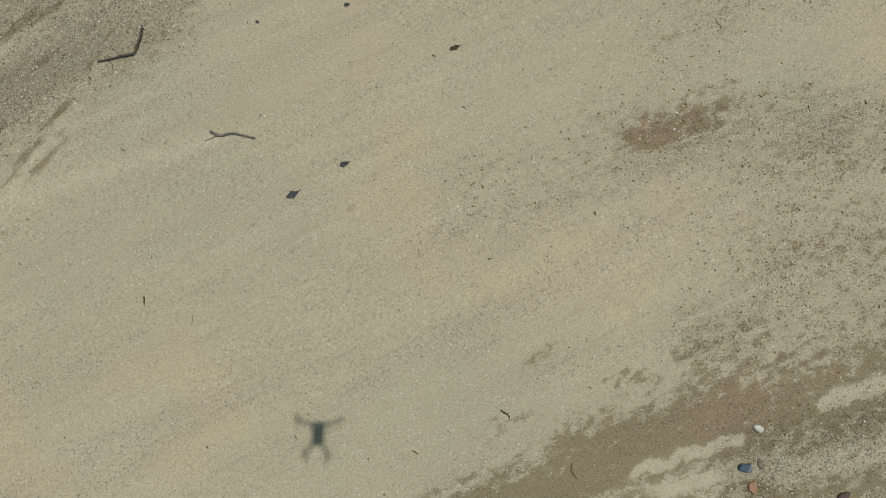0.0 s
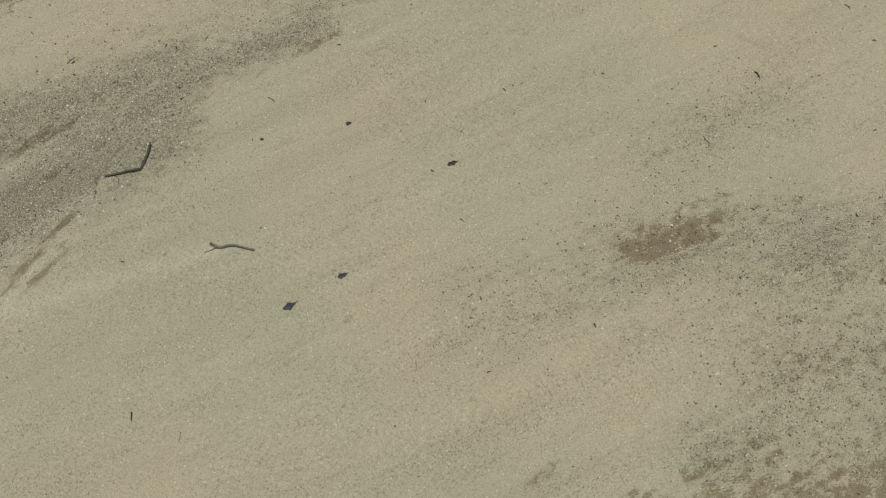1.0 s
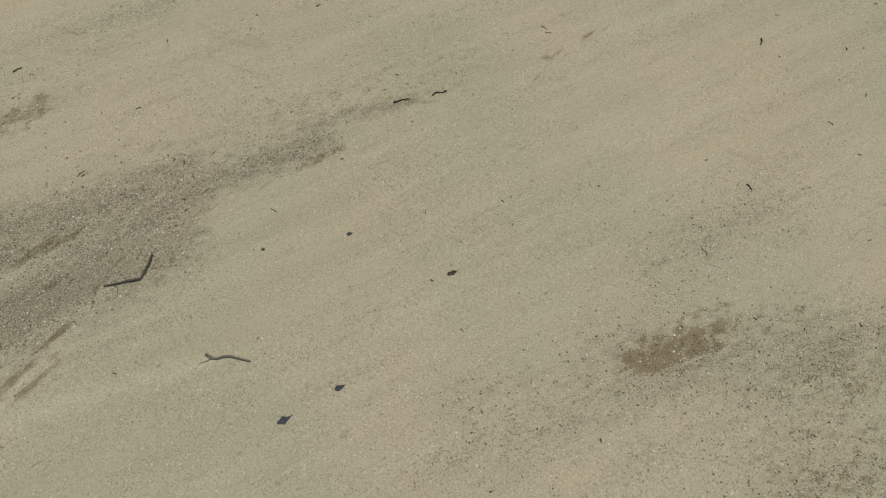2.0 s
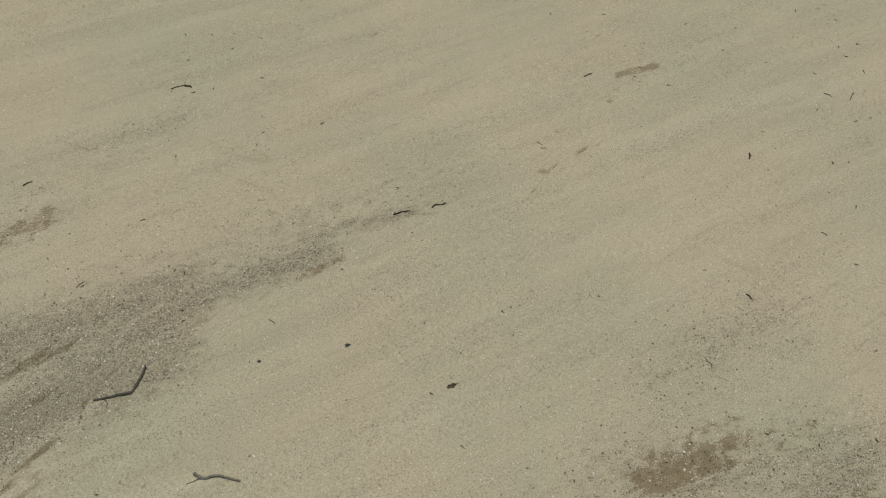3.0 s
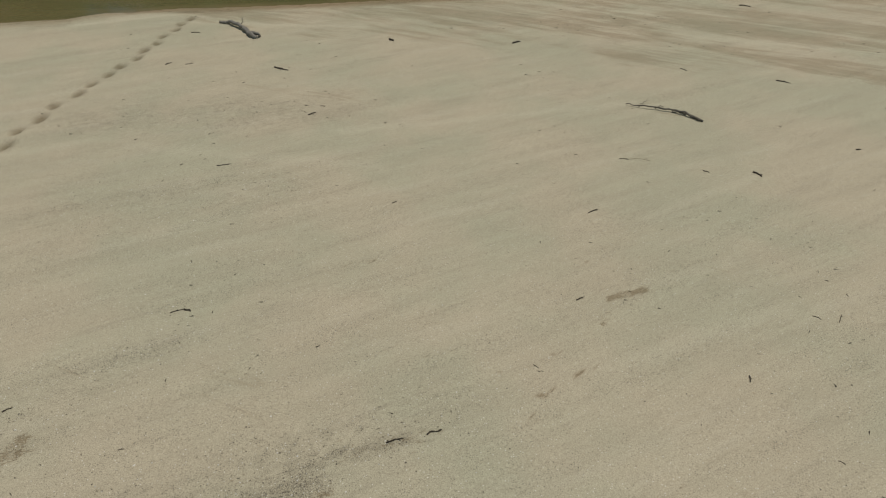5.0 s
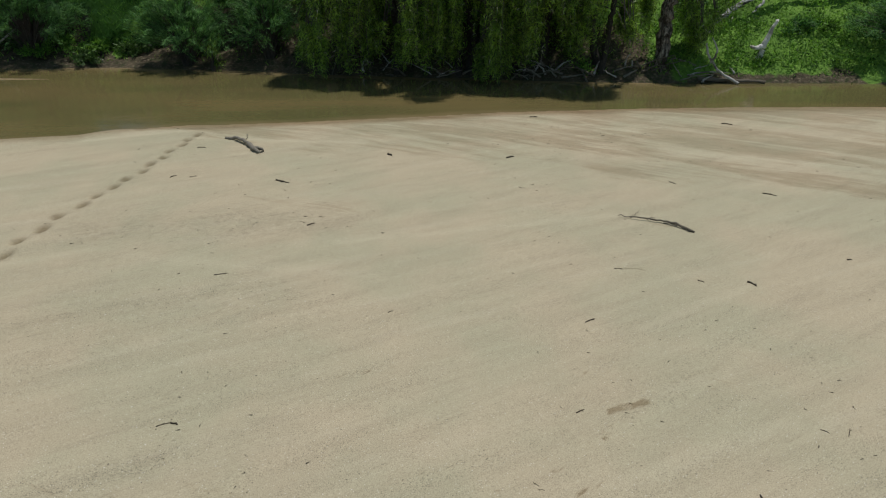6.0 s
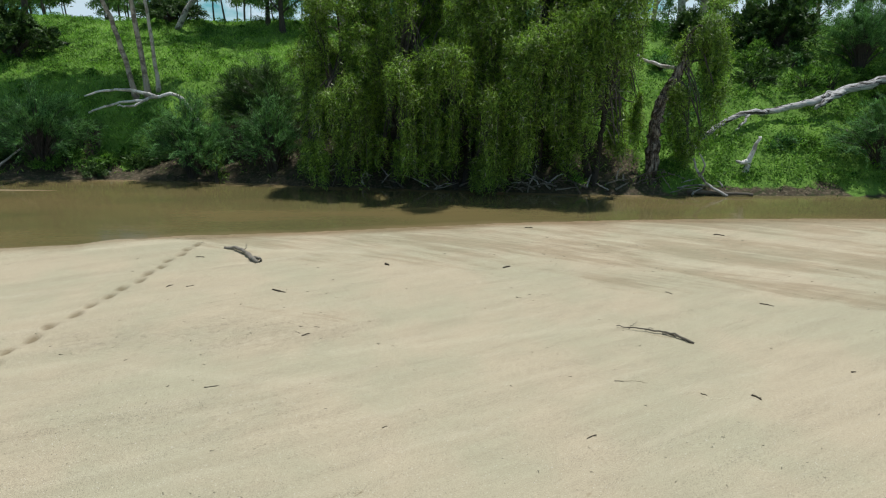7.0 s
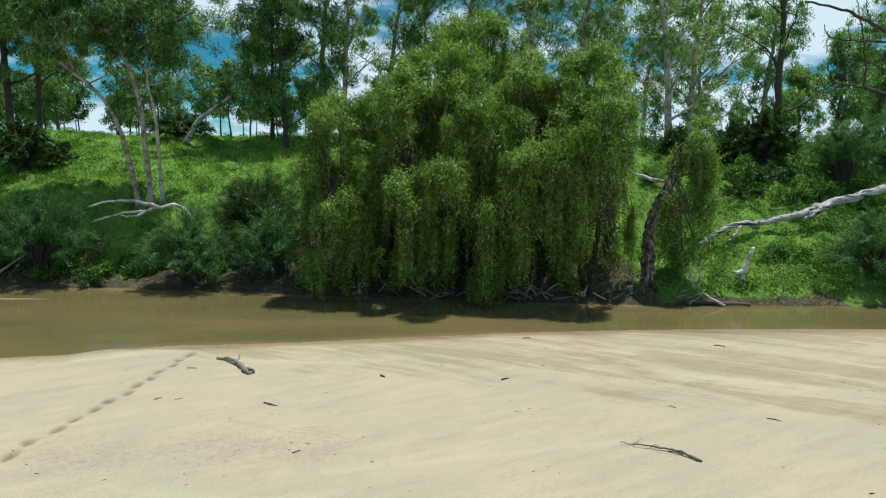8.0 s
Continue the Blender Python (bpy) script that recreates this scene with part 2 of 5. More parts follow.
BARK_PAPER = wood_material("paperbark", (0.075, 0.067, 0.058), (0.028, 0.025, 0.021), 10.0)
LIMB_GREY = wood_material("grey_limb", (0.125, 0.115, 0.1), (0.05, 0.045, 0.038), 10.0)
BARK_SHAGGY = wood_material("shaggy_paperbark", (0.42, 0.38, 0.33), (0.09, 0.072, 0.057), 9.0, (0.045, 0.037, 0.03), cracks=(0.05, 0.04, 0.032))
DEADWOOD = wood_material("bleached_wood", (0.56, 0.545, 0.52), (0.33, 0.31, 0.29), 6.0, (0.15, 0.135, 0.12))
DEADWOOD_WHITE = wood_material("sun_white_wood", (0.82, 0.80, 0.76), (0.6, 0.58, 0.55), 6.0, (0.36, 0.335, 0.3))
DEADWOOD_LYING = wood_material("weathered_log", (0.62, 0.62, 0.61), (0.3, 0.292, 0.28), 3.0, None, 0.85, (0.3, 5.0, 5.0), 16, (0.045, 0.04, 0.036))
DRIFT_GREY = wood_material("grey_driftwood", (0.33, 0.30, 0.25), (0.19, 0.17, 0.14), 26.0)
DRIFT = wood_material("driftwood", (0.20, 0.175, 0.14), (0.10, 0.085, 0.066), 26.0)
TWIG = wood_material("dark_twig", (0.105, 0.085, 0.062), (0.05, 0.04, 0.03), 40.0)
TWIG_PALE = wood_material("straw_twig", (0.30, 0.235, 0.145), (0.18, 0.135, 0.08), 40.0)


# ---------------------------------------------------------------- helpers for form
def lattice(ix, iy, seed):
    h = (ix.astype(np.int64) * 374761393 + iy.astype(np.int64) * 668265263 + seed * 974634777) & 0xFFFFFFFF
    h = ((h ^ (h >> 13)) * 1274126177) & 0xFFFFFFFF
    return ((h ^ (h >> 16)) & 0xFFFF) / 65535.0


def vnoise(x, y, seed=0):
    ix, iy = np.floor(x), np.floor(y)
    fx, fy = x - ix, y - iy
    fx, fy = fx * fx * (3 - 2 * fx), fy * fy * (3 - 2 * fy)
    a, b = lattice(ix, iy, seed), lattice(ix + 1, iy, seed)
    c, d = lattice(ix, iy + 1, seed), lattice(ix + 1, iy + 1, seed)
    return (a + (b - a) * fx) * (1 - fy) + (c + (d - c) * fx) * fy


def fbm(x, y, seed=0, octaves=4):
    total, amp = 0.0, 0.5
    for k in range(octaves):
        total = total + amp * (vnoise(x * 2 ** k, y * 2 ** k, seed + 17 * k) - 0.5)
        amp *= 0.5
    return total


def smooth(v, lo, hi):
    q = np.clip((v - lo) / (hi - lo), 0, 1)
    return q * q * (3 - 2 * q)


def part(name, data, material, parent, label=""):
    """Links a mesh as one part under a thing or a part."""
    ob = new(name, data)
    if material is not None and not data.materials:
        data.materials.append(material)
    ob.parent = parent
    return tagged(ob, label)


def thing(name, data, material, place, label, category, group="", kind="", turn=0.0):
    ob = new(name, data)
    if data is not None and material is not None and not data.materials:
        data.materials.append(material)
    ob.matrix_basis = pose(*place, 0, 0, turn)
    return tagged(ob, label, category, group, kind)


def mesh_of(name, verts, faces, shade=False):
    me = bpy.data.meshes.new(name)
    me.from_pydata([tuple(v) for v in verts], [], [tuple(f) for f in faces])
    me.update()
    if shade:
        me.polygons.foreach_set("use_smooth", [True] * len(me.polygons))
    return me


def tube(verts, faces, path, radii, sides=7, rng=None, rough=0.0):
    """Adds a tapered, closed tube along the path."""
    path = [Vector(p) for p in path]
    start, n = len(verts), len(path)
    ref = Vector((0.31, 0.77, 0.55))
    for i, p in enumerate(path):
        along = (path[min(i + 1, n - 1)] - path[max(i - 1, 0)]).normalized()
        u = along.cross(ref)
        if u.length < 0.05:
            u = along.cross(Vector((1, 0, 0)))
        u.normalize()
        w = along.cross(u)
        for k in range(sides):
            a = 2 * math.pi * k / sides
            r = radii[i] * (1 + (rng.uniform(-rough, rough) if rng else 0))
            verts.append(p + u * (r * math.cos(a)) + w * (r * math.sin(a)))
    for i in range(n - 1):
        for k in range(sides):
            a, b = start + i * sides + k, start + i * sides + (k + 1) % sides
            faces.append((a, b, b + sides, a + sides))
    faces.append(tuple(start + k for k in reversed(range(sides))))
    faces.append(tuple(start + (n - 1) * sides + k for k in range(sides)))


def bend(points, steps, rng=None, wobble=0.0):
    """A smooth path through a few points (Catmull-Rom), with an optional wobble."""
    pts = [Vector(p) for p in points]
    pts = [pts[0] * 2 - pts[1], *pts, pts[-1] * 2 - pts[-2]]
    out = []
    for i in range(1, len(pts) - 2):
        a, b, c, d = pts[i - 1:i + 3]
        for k in range(steps + (i == len(pts) - 3)):
            t = k / steps
            p = 0.5 * (2 * b + (c - a) * t + (2 * a - 5 * b + 4 * c - d) * t * t + (3 * b - a - 3 * c + d) * t ** 3)
            if rng and out:
                p = p + Vector([rng.uniform(-wobble, wobble) for _ in range(3)])
            out.append(p)
    return out


def taper(n, a, b, power=1.0):
    return [a + (b - a) * (i / max(n - 1, 1)) ** power for i in range(n)]


def leaves_mesh(name, centre, axis, length, width, rng, facing=None):
    """Pointed leaves: arrays of centres and long axes, sizes each; facing: the way their blades tend to turn."""
    n = len(centre)
    axis = axis / np.maximum(np.linalg.norm(axis, axis=1, keepdims=True), 1e-6)
    turn = rng.normal(size=(n, 3))
    if facing is not None:
        turn = turn * 0.42 + facing / np.maximum(np.linalg.norm(facing, axis=1, keepdims=True), 1e-6)
    side = np.cross(axis, turn)
    side /= np.maximum(np.linalg.norm(side, axis=1, keepdims=True), 1e-6)
    half, wide = axis * length[:, None] * 0.5, side * width[:, None] * 0.5
    co = np.empty((n, 3, 3))
    co[:, 0], co[:, 1], co[:, 2] = centre + wide - half * 0.8, centre + half, centre - wide - half
    me = bpy.data.meshes.new(name)
    me.from_pydata(co.reshape(-1, 3), [], np.arange(3 * n).reshape(-1, 3).tolist())
    me.update()
    return me


# ---------------------------------------------------------------- the lie of the land
WATER = -0.15
NEAR_X = [-1500, -60, -12, -10, -9.2, -7.7, -4.9, -1.1, 2.4, 6.5, 10.5, 16, 60, 1500]
NEAR_Y = [14, 15.7, 17.65, 18.1, 18.75, 19.3, 19.64, 20.34, 21.07, 21.58, 21.88, 22.08, 22.6, 22.6]
FAR_X = [-1500, -60, -17.9, -13.4, -8.6, -3.8, -0.5, 3.8, 8.3, 12.2, 15.7, 18.3, 60, 1500]
FAR_Y = [26.4, 26.8, 27.35, 27.5, 27.25, 26.45, 26.07, 25.75, 25.46, 25.55, 25.7, 25.5, 26.5, 26]
LEFT_S = [-3, 0, 0.8, 2, 3.4, 5.2, 8, 14, 22, 60, 1500]
LEFT_Z = [-0.9, WATER, 0.15, 0.55, 2.0, 3.4, 4.2, 5.5, 6.95, 7.3, 7.3]
RIGHT_S = [-3, 0, 1, 3.1, 6.8, 8.6, 14, 22, 60, 1500]
RIGHT_Z = [-0.9, WATER, 0.35, 1.55, 3.75, 4.85, 6.2, 7.0, 7.3, 7.3]


def near_shore(x):
    return np.interp(x, NEAR_X, NEAR_Y) + 0.10 * fbm(x * 1.1, x * 0 + 3.3, 5, 3)


def far_shore(x):
    return np.interp(x, FAR_X, FAR_Y) + 0.5 * fbm(x * 0.8, x * 0 + 1.7, 9, 4)


STEPS = [(-7.71, 10.55), (-7.80, 11.16), (-7.62, 11.68), (-7.66, 12.29), (-7.46, 12.88), (-7.41, 13.37), (-7.23, 13.91),
         (-7.19, 14.41), (-7.03, 14.94), (-7.04, 15.41), (-6.88, 15.92), (-6.92, 16.4), (-6.8, 16.95), (-6.78, 17.4), (-6.66, 17.85)]


def land(x, y):
    """Height of the ground at x, y (arrays)."""
    x, y = np.asarray(x, float), np.asarray(y, float)
    d = near_shore(x) - y
    u, v = 0.89 * x + 0.455 * y, -0.455 * x + 0.89 * y
    swell = 0.05 * fbm(u * 0.22, v * 0.8, 21, 4) + 0.012 * fbm(u * 1.1, v * 4.5, 25, 3)
    lip = 0.35 + 1.3 * smooth(x, -10, -6)
    sand = WATER + 0.17 * smooth(d, -0.05, lip) + swell * smooth(d, 0, 1.2) - 0.75 * smooth(-d, 0, 3)
    s = y - far_shore(x)
    side = smooth(x, -7, 9)
    bank = np.interp(s, LEFT_S, LEFT_Z) * (1 - side) + np.interp(s, RIGHT_S, RIGHT_Z) * side
    rough = smooth(s, 0.0, 2.0)
    bank = bank + 0.5 * smooth(s, 0.1, 0.8) * (1 - smooth(s, 2, 4)) * fbm(x * 1.6, y * 2.2, 43, 4)
    bank = bank + rough * (0.9 * fbm(x * 0.28, y * 0.3, 31, 4) + 0.35 * fbm(x * 1.2, y * 1.2, 37, 3))
    z = np.where(s > -3, np.maximum(bank, -0.9), sand)
    z = np.where((s > -3) & (s < 0), np.minimum(z, WATER - 0.02 - 0.1 * np.minimum(-s, 1)), z)
    z = np.where((s <= -3) & (d < 0), np.minimum(z, WATER - 0.005), z)
    # the row of footprints
    for k, (fx, fy) in enumerate(STEPS):
        a, c = (x - fx), (y - fy)
        q = (a / 0.085) ** 2 + (c / 0.2) ** 2
        z = z - 0.055 * np.exp(-q * q) + 0.014 * np.exp(-((np.sqrt(q) - 1.45) / 0.3) ** 2)
    # a low sand strip against the far bank
    bar = ((x + 18.5) / 5.5) ** 2 + ((y - 25.35) / 0.33) ** 2
    return np.where(bar < 1.6, np.maximum(z, WATER - 0.06 + 0.085 * (1 - np.minimum(bar, 1.6) / 1.6)), z)


def trodden(x, y):
    total = np.zeros_like(x)
    for fx, fy in STEPS:
        total = np.maximum(total, np.exp(-(((x - fx - 0.03 * math.sin(fy * 9)) / 0.11) ** 2 + ((y - fy) / (0.18 + 0.03 * math.sin(fy * 5))) ** 2) ** 2.2))
    return total


def ground_at(x, y):
    return float(land(np.array([x]), np.array([y]))[0])


MARKS = []


def mark(kind, x0, y0, x1, y1, wide, much=1.0):
    """A streak of damp or gravelly sand between two places."""
    MARKS.append((kind, x0, y0, x1, y1, wide, much))


# gravelly strips
mark("gravel", -4.3, 1.5, -2.6, 2.72, 0.44, 0.82)
mark("gravel", -4.6, 2.5, -2.5, 3.3, 0.4, 0.74)
mark("gravel", -2.9, 3.05, -1.2, 3.85, 0.22, 0.62)
mark("gravel", -1.4, 4.0, -0.3, 4.35, 0.14, 0.5)
mark("gravel", -3.3, 3.4, 0.2, 4.8, 0.5, 0.26)
mark("gravel", 1.5, 1.5, 4.2, 1.75, 0.5, 0.44)
mark("gravel", 0.3, 1.0, 2.2, 1.5, 0.5, 0.3)
mark("gravel", 2.9, 0.6, 4.4, 0.75, 0.65, 0.36)
mark("gravel", 2.2, -0.1, 4.2, 0.15, 0.35, 0.4)
mark("gravel", 2.6, -1.2, 3.9, -0.9, 0.4, 0.6)
mark("gravel", 1.9, 2.5, 3.2, 3.1, 0.4, 0.26)
mark("gravel", -6.6, 11.7, -2.2, 12.2, 0.9, 0.36)
mark("gravel", -4.6, 4.2, -3.2, 5.6, 0.45, 0.26)
mark("gravel", -6.2, 8.4, -2.6, 9.3, 0.7, 0.24)
# damp patches and streaks
mark("damp", 1.72, 1.56, 2.3, 1.76, 0.16, 0.86)
mark("damp", 2.2, 1.76, 2.6, 1.92, 0.07, 0.7)
mark("damp", 1.54, 1.55, 1.75, 1.58, 0.07, 0.6)
mark("damp", 2.12, 1.93, 2.6, 2.12, 0.05, 0.62)
mark("damp", 2.5, 1.82, 3.3, 2.02, 0.14, 0.3)
mark("damp", 2.95, 0.85, 4.1, 0.95, 0.22, 0.24)
mark("damp", 2.85, 0.5, 4.1, 0.55, 0.3, 0.36)
mark("damp", 3.2, 1.35, 4.2, 1.45, 0.25, 0.32)
mark("damp", 0.1, -1.66, 1.4, -1.24, 0.26, 0.95)
mark("damp", 1.2, -1.2, 2.6, -0.78, 0.32, 0.95)
mark("damp", 2.3, -0.8, 4.2, -0.45, 0.42, 0.8)
mark("damp", 0.6, -1.85, 4.2, -1.35, 0.3, 0.66)
mark("damp", 1.45, -0.52, 1.76, -0.48, 0.08, 0.55)
mark("damp", 2.1, -0.32, 2.7, -0.08, 0.16, 0.5)
mark("damp", 2.7, -0.2, 3.9, 0.05, 0.24, 0.34)
mark("damp", 0.72, -0.36, 0.92, -0.28, 0.06, 0.6)
mark("damp", 0.34, -0.97, 0.82, -0.78, 0.08, 0.4)
mark("rill", -3.78, 1.12, -3.08, 2.18, 0.05, 0.72)
mark("rill", -3.62, 1.14, -3.22, 1.66, 0.05, 0.75)
mark("rill", -3.46, 1.28, -2.93, 2.02, 0.035, 0.5)
mark("rill", -2.95, 1.4, -2.0, 1.57, 0.02, 0.5)
mark("rill", -2.85, 1.2, -2.04, 1.5, 0.02, 0.42)
mark("pale", -3.72, 1.08, -2.98, 2.12, 0.04, 0.9)
mark("pale", -3.95, 1.3, -3.3, 2.0, 0.04, 0.6)
mark("rill", -4.3, 2.25, -3.45, 2.75, 0.12, 0.55)
mark("rill", -4.0, 1.9, -3.0, 2.55, 0.16, 0.4)
mark("rill", -2.5, 2.95, -1.05, 3.7, 0.14, 0.38)
mark("damp", -1.4, 3.53, -1.02, 3.71, 0.04, 0.7)
mark("damp", -0.9, 4.15, -0.1, 4.4, 0.08, 0.4)
mark("rill", 2.2, 6.5, 2.75, 6.68, 0.08, 0.72)
mark("damp", 2.0, 6.05, 2.15, 6.15, 0.08, 0.36)
mark("damp", 0.7, 5.18, 1.0, 5.28, 0.06, 0.34)
mark("rill", 0.9, 4.83, 1.3, 4.97, 0.045, 0.6)
mark("rill", 1.2, 5.42, 1.6, 5.62, 0.04, 0.55)
mark("rill", 1.45, 5.12, 1.92, 5.38, 0.045, 0.6)
mark("rill", 0.85, 4.5, 1.35, 4.88, 0.03, 0.6)
mark("damp", -4.7, 3.8, -4.1, 4.26, 0.15, 0.55)
mark("rill", -1.5, 7.1, -0.4, 7.4, 0.07, 0.4)
mark("rill", 1.7, 7.18, 3.3, 7.4, 0.1, 0.34)
# broad bands of brown silt left by the flood
mark("silt", 1.0, 18.8, 16.0, 16.2, 2.4, 0.62)
mark("silt", 4.5, 15.4, 15.0, 12.6, 0.8, 0.6)
mark("silt", -1.0, 18.9, 7.0, 19.6, 1.1, 0.55)
mark("silt", 5.0, 20.3, 16.0, 20.4, 1.2, 0.62)
mark("silt", -6.0, 18.4, 1.0, 18.5, 1.0, 0.56)
mark("silt", -3.0, 16.8, 8.0, 16.4, 0.8, 0.36)
mark("silt", 5.0, 14.6, 8.6, 14.1, 0.35, 0.42)
mark("silt", -8.5, 18.5, -5.0, 18.9, 0.3, 0.45)
mark("silt", -6.6, 11.8, -2.2, 12.2, 0.8, 0.13)
# pale dry ridges
mark("pale", -4.2, 0.84, -1.95, 1.56, 0.07, 0.8)
mark("pale", 1.6, -1.26, 2.5, -0.98, 0.05)
mark("pale", 3.2, -0.68, 4.1, -0.42, 0.07)
mark("pale", 2.85, -1.26, 4.1, -0.98, 0.09)
mark("pale", 1.8, -1.46, 2.3, -1.26, 0.05)
mark("pale", -4.0, 1.4, -2.9, 2.25, 0.05, 0.9)
mark("pale", -4.4, 2.1, -2.5, 2.9, 0.06, 0.6)
mark("pale", 3.1, 8.3, 5.3, 9.6, 0.1, 0.5)
mark("pale", -1.8, 11.2, 4.0, 12.5, 0.12, 0.5)
mark("pale", -9.5, 17.3, -6.9, 18.4, 0.12, 0.8)
mark("pale", -8.8, 17.9, -5.4, 18.9, 0.1, 0.7)
mark("pale", -6.5, 17.6, -2.0, 17.2, 0.1, 0.7)
mark("pale", 3.0, 18.9, 11.0, 17.4, 0.3, 0.7)
mark("pale", 6.0, 16.6, 13.0, 15.0, 0.25, 0.6)
mark("pale", 1.9, 5.3, 4.4, 6.3, 0.12, 0.4)
mark("pale", -5.6, 10.6, -1.0, 9.9, 0.15, 0.4)


def field(kind, x, y):
    total = np.zeros_like(x)
    for k, x0, y0, x1, y1, wide, much in MARKS:
        if k != kind:
            continue
        ax, ay = x1 - x0, y1 - y0
        t = np.clip(((x - x0) * ax + (y - y0) * ay) / (ax * ax + ay * ay), 0, 1)
        d = np.hypot(x - x0 - t * ax, y - y0 - t * ay) / wide
        soft = (0.0, 2.0) if kind == "damp" else (0.1, 1.7)
        total = np.maximum(total, much * (1 - smooth(d, *soft)))
    return total


def grass_cover(x, y):
    s = y - far_shore(x)
    edge = 0.3 + 0.45 * (1 - smooth(x, -4, 10)) + 2.4 * fbm(x * 0.55, y * 0.55, 51, 4)
    shaded = smooth(x, -24, -22) * (1 - smooth(x, 8.0, 9.5)) * (1 - smooth(x, -15.6, -14.6) * (1 - smooth(x, -12.9, -12.0)))
    return smooth(s, edge - 0.6, edge + 0.9) * (1 - shaded * (1 - smooth(s, 2.4, 4.5)) * 0.85) * (1 - np.exp(-((x + 14.3) / 0.55) ** 2 - ((y - 28.9) / 0.8) ** 2))


def spread(steps):
    """Grid lines that run from one place to the next at the given spacing."""
    out = []
    for lo, hi, gap in steps:
        out.extend(np.arange(lo, hi - gap * 0.5, gap))
    return out


def build_ground():
    far = [60 * 1.28 ** k for k in range(14)]
    xs = np.array([-f for f in reversed(far)] + spread([(-55, -26, 1.0), (-26, -10, 0.2), (-10, -5, 0.08), (-5, 5, 0.1), (5, 10, 0.15), (10, 26, 0.2), (26, 58, 1.0)]) + far)
    ys = np.array([-f for f in reversed(far)] + spread([(-55, -8, 2.0), (-8, -2, 0.3), (-2, 6, 0.1), (6, 18, 0.105), (18, 23, 0.12), (23, 26, 0.3), (26, 36, 0.2), (36, 56, 0.6)]) + far)
    X, Y = np.meshgrid(xs, ys)
    Z = land(X, Y)
    nx, ny = len(xs), len(ys)
    i = np.arange(nx * ny).reshape(ny, nx)
    quads = np.stack([i[:-1, :-1], i[:-1, 1:], i[1:, 1:], i[1:, :-1]], -1).reshape(-1, 4)
    me = bpy.data.meshes.new("ground")
    me.from_pydata(np.stack([X, Y, Z], -1).reshape(-1, 3), [], quads.tolist())
    me.update()
    mid = ((Y - far_shore(X)) > -1.6)[:-1, :-1].reshape(-1)
    bar = (((X + 18.5) / 6) ** 2 + ((Y - 25.35) / 0.5) ** 2 < 1.3)[:-1, :-1].reshape(-1)
    me.materials.append(SAND)
    me.materials.append(BANK)
    me.polygons.foreach_set("material_index", (mid & ~bar).astype(np.int32))
    me.polygons.foreach_set("use_smooth", np.ones(len(quads), bool))
    D = near_shore(X) - Y
    values = {"damp": np.maximum(field("damp", X, Y), 0.3 * (1 - smooth(D, 0.3, 1.6))), "gravel": field("gravel", X, Y),
              "wet": (1 - smooth(D, 0.1, 0.7 + 1.3 * vnoise(X * 0.45, Y * 0 + 2, 8) + 0.35 * vnoise(X * 2.3, Y * 2, 6))) * smooth(Y, 0, 10), "grass": grass_cover(X, Y), "pale": field("pale", X, Y), "rill": field("rill", X, Y), "silt": field("silt", X, Y), "trodden": trodden(X, Y)}
    for name, value in values.items():
        me.attributes.new(name, "FLOAT", "POINT").data.foreach_set("value", np.ascontiguousarray(value.reshape(-1), dtype=np.float32))
    tagged(new("ground", me), "pale river sand bar with a grassy far bank", "ground", kind="structure")


def build_water():
    xs = np.array([-1500, -400, -100, *np.arange(-40, 41, 1.0), 100, 400, 1500])
    ys = np.array([10, 14, *np.arange(16, 28, 0.3), 31])
    X, Y = np.meshgrid(xs, ys)
    i = np.arange(X.size).reshape(X.shape)
    quads = np.stack([i[:-1, :-1], i[:-1, 1:], i[1:, 1:], i[1:, :-1]], -1).reshape(-1, 4)
    me = bpy.data.meshes.new("water")
    me.from_pydata(np.stack([X, Y, X * 0 + WATER], -1).reshape(-1, 3), [], quads.tolist())
    me.update()
    near = 0.7 * (1 - smooth(Y - near_shore(X), 0.0, 0.9)) * (1 - smooth(X, 3, 8))
    far = 0.8 * (1 - smooth(far_shore(X) - Y, 0.0, 1.6)) * (1 - smooth(X, 8, 12))
    me.attributes.new("shallow", "FLOAT", "POINT").data.foreach_set("value", np.ascontiguousarray(np.maximum(near, far).reshape(-1), dtype=np.float32))
    me.materials.append(WATER_MAT)
    tagged(new("water", me), "slow brown muddy river water", "river", kind="structure")


build_ground()
build_water()


# ---------------------------------------------------------------- trees and shrubs
def leaf_cloud(centres, radii, count, rng, flat=0.7, hang=0.8, size=(0.16, 0.26), slim=0.27):
    """Leaves scattered round centres, most of them hanging."""
    centres, radii = np.array(centres), np.array(radii)
    pick = rng.integers(0, len(centres), count)
    off = rng.normal(size=(count, 3))
    off *= (rng.random(count) ** 0.45 / np.linalg.norm(off, axis=1))[:, None]
    off[:, 2] *= flat
    place = centres[pick] + off * radii[pick][:, None]
    axis = rng.normal(size=(count, 3)) * (1 - hang) + np.array([0, 0, -1.0]) * hang + off * 0.35
    length = rng.uniform(size[0], size[1], count)
    return place, axis, length, length * slim, off + np.array([0, 0, 0.55])


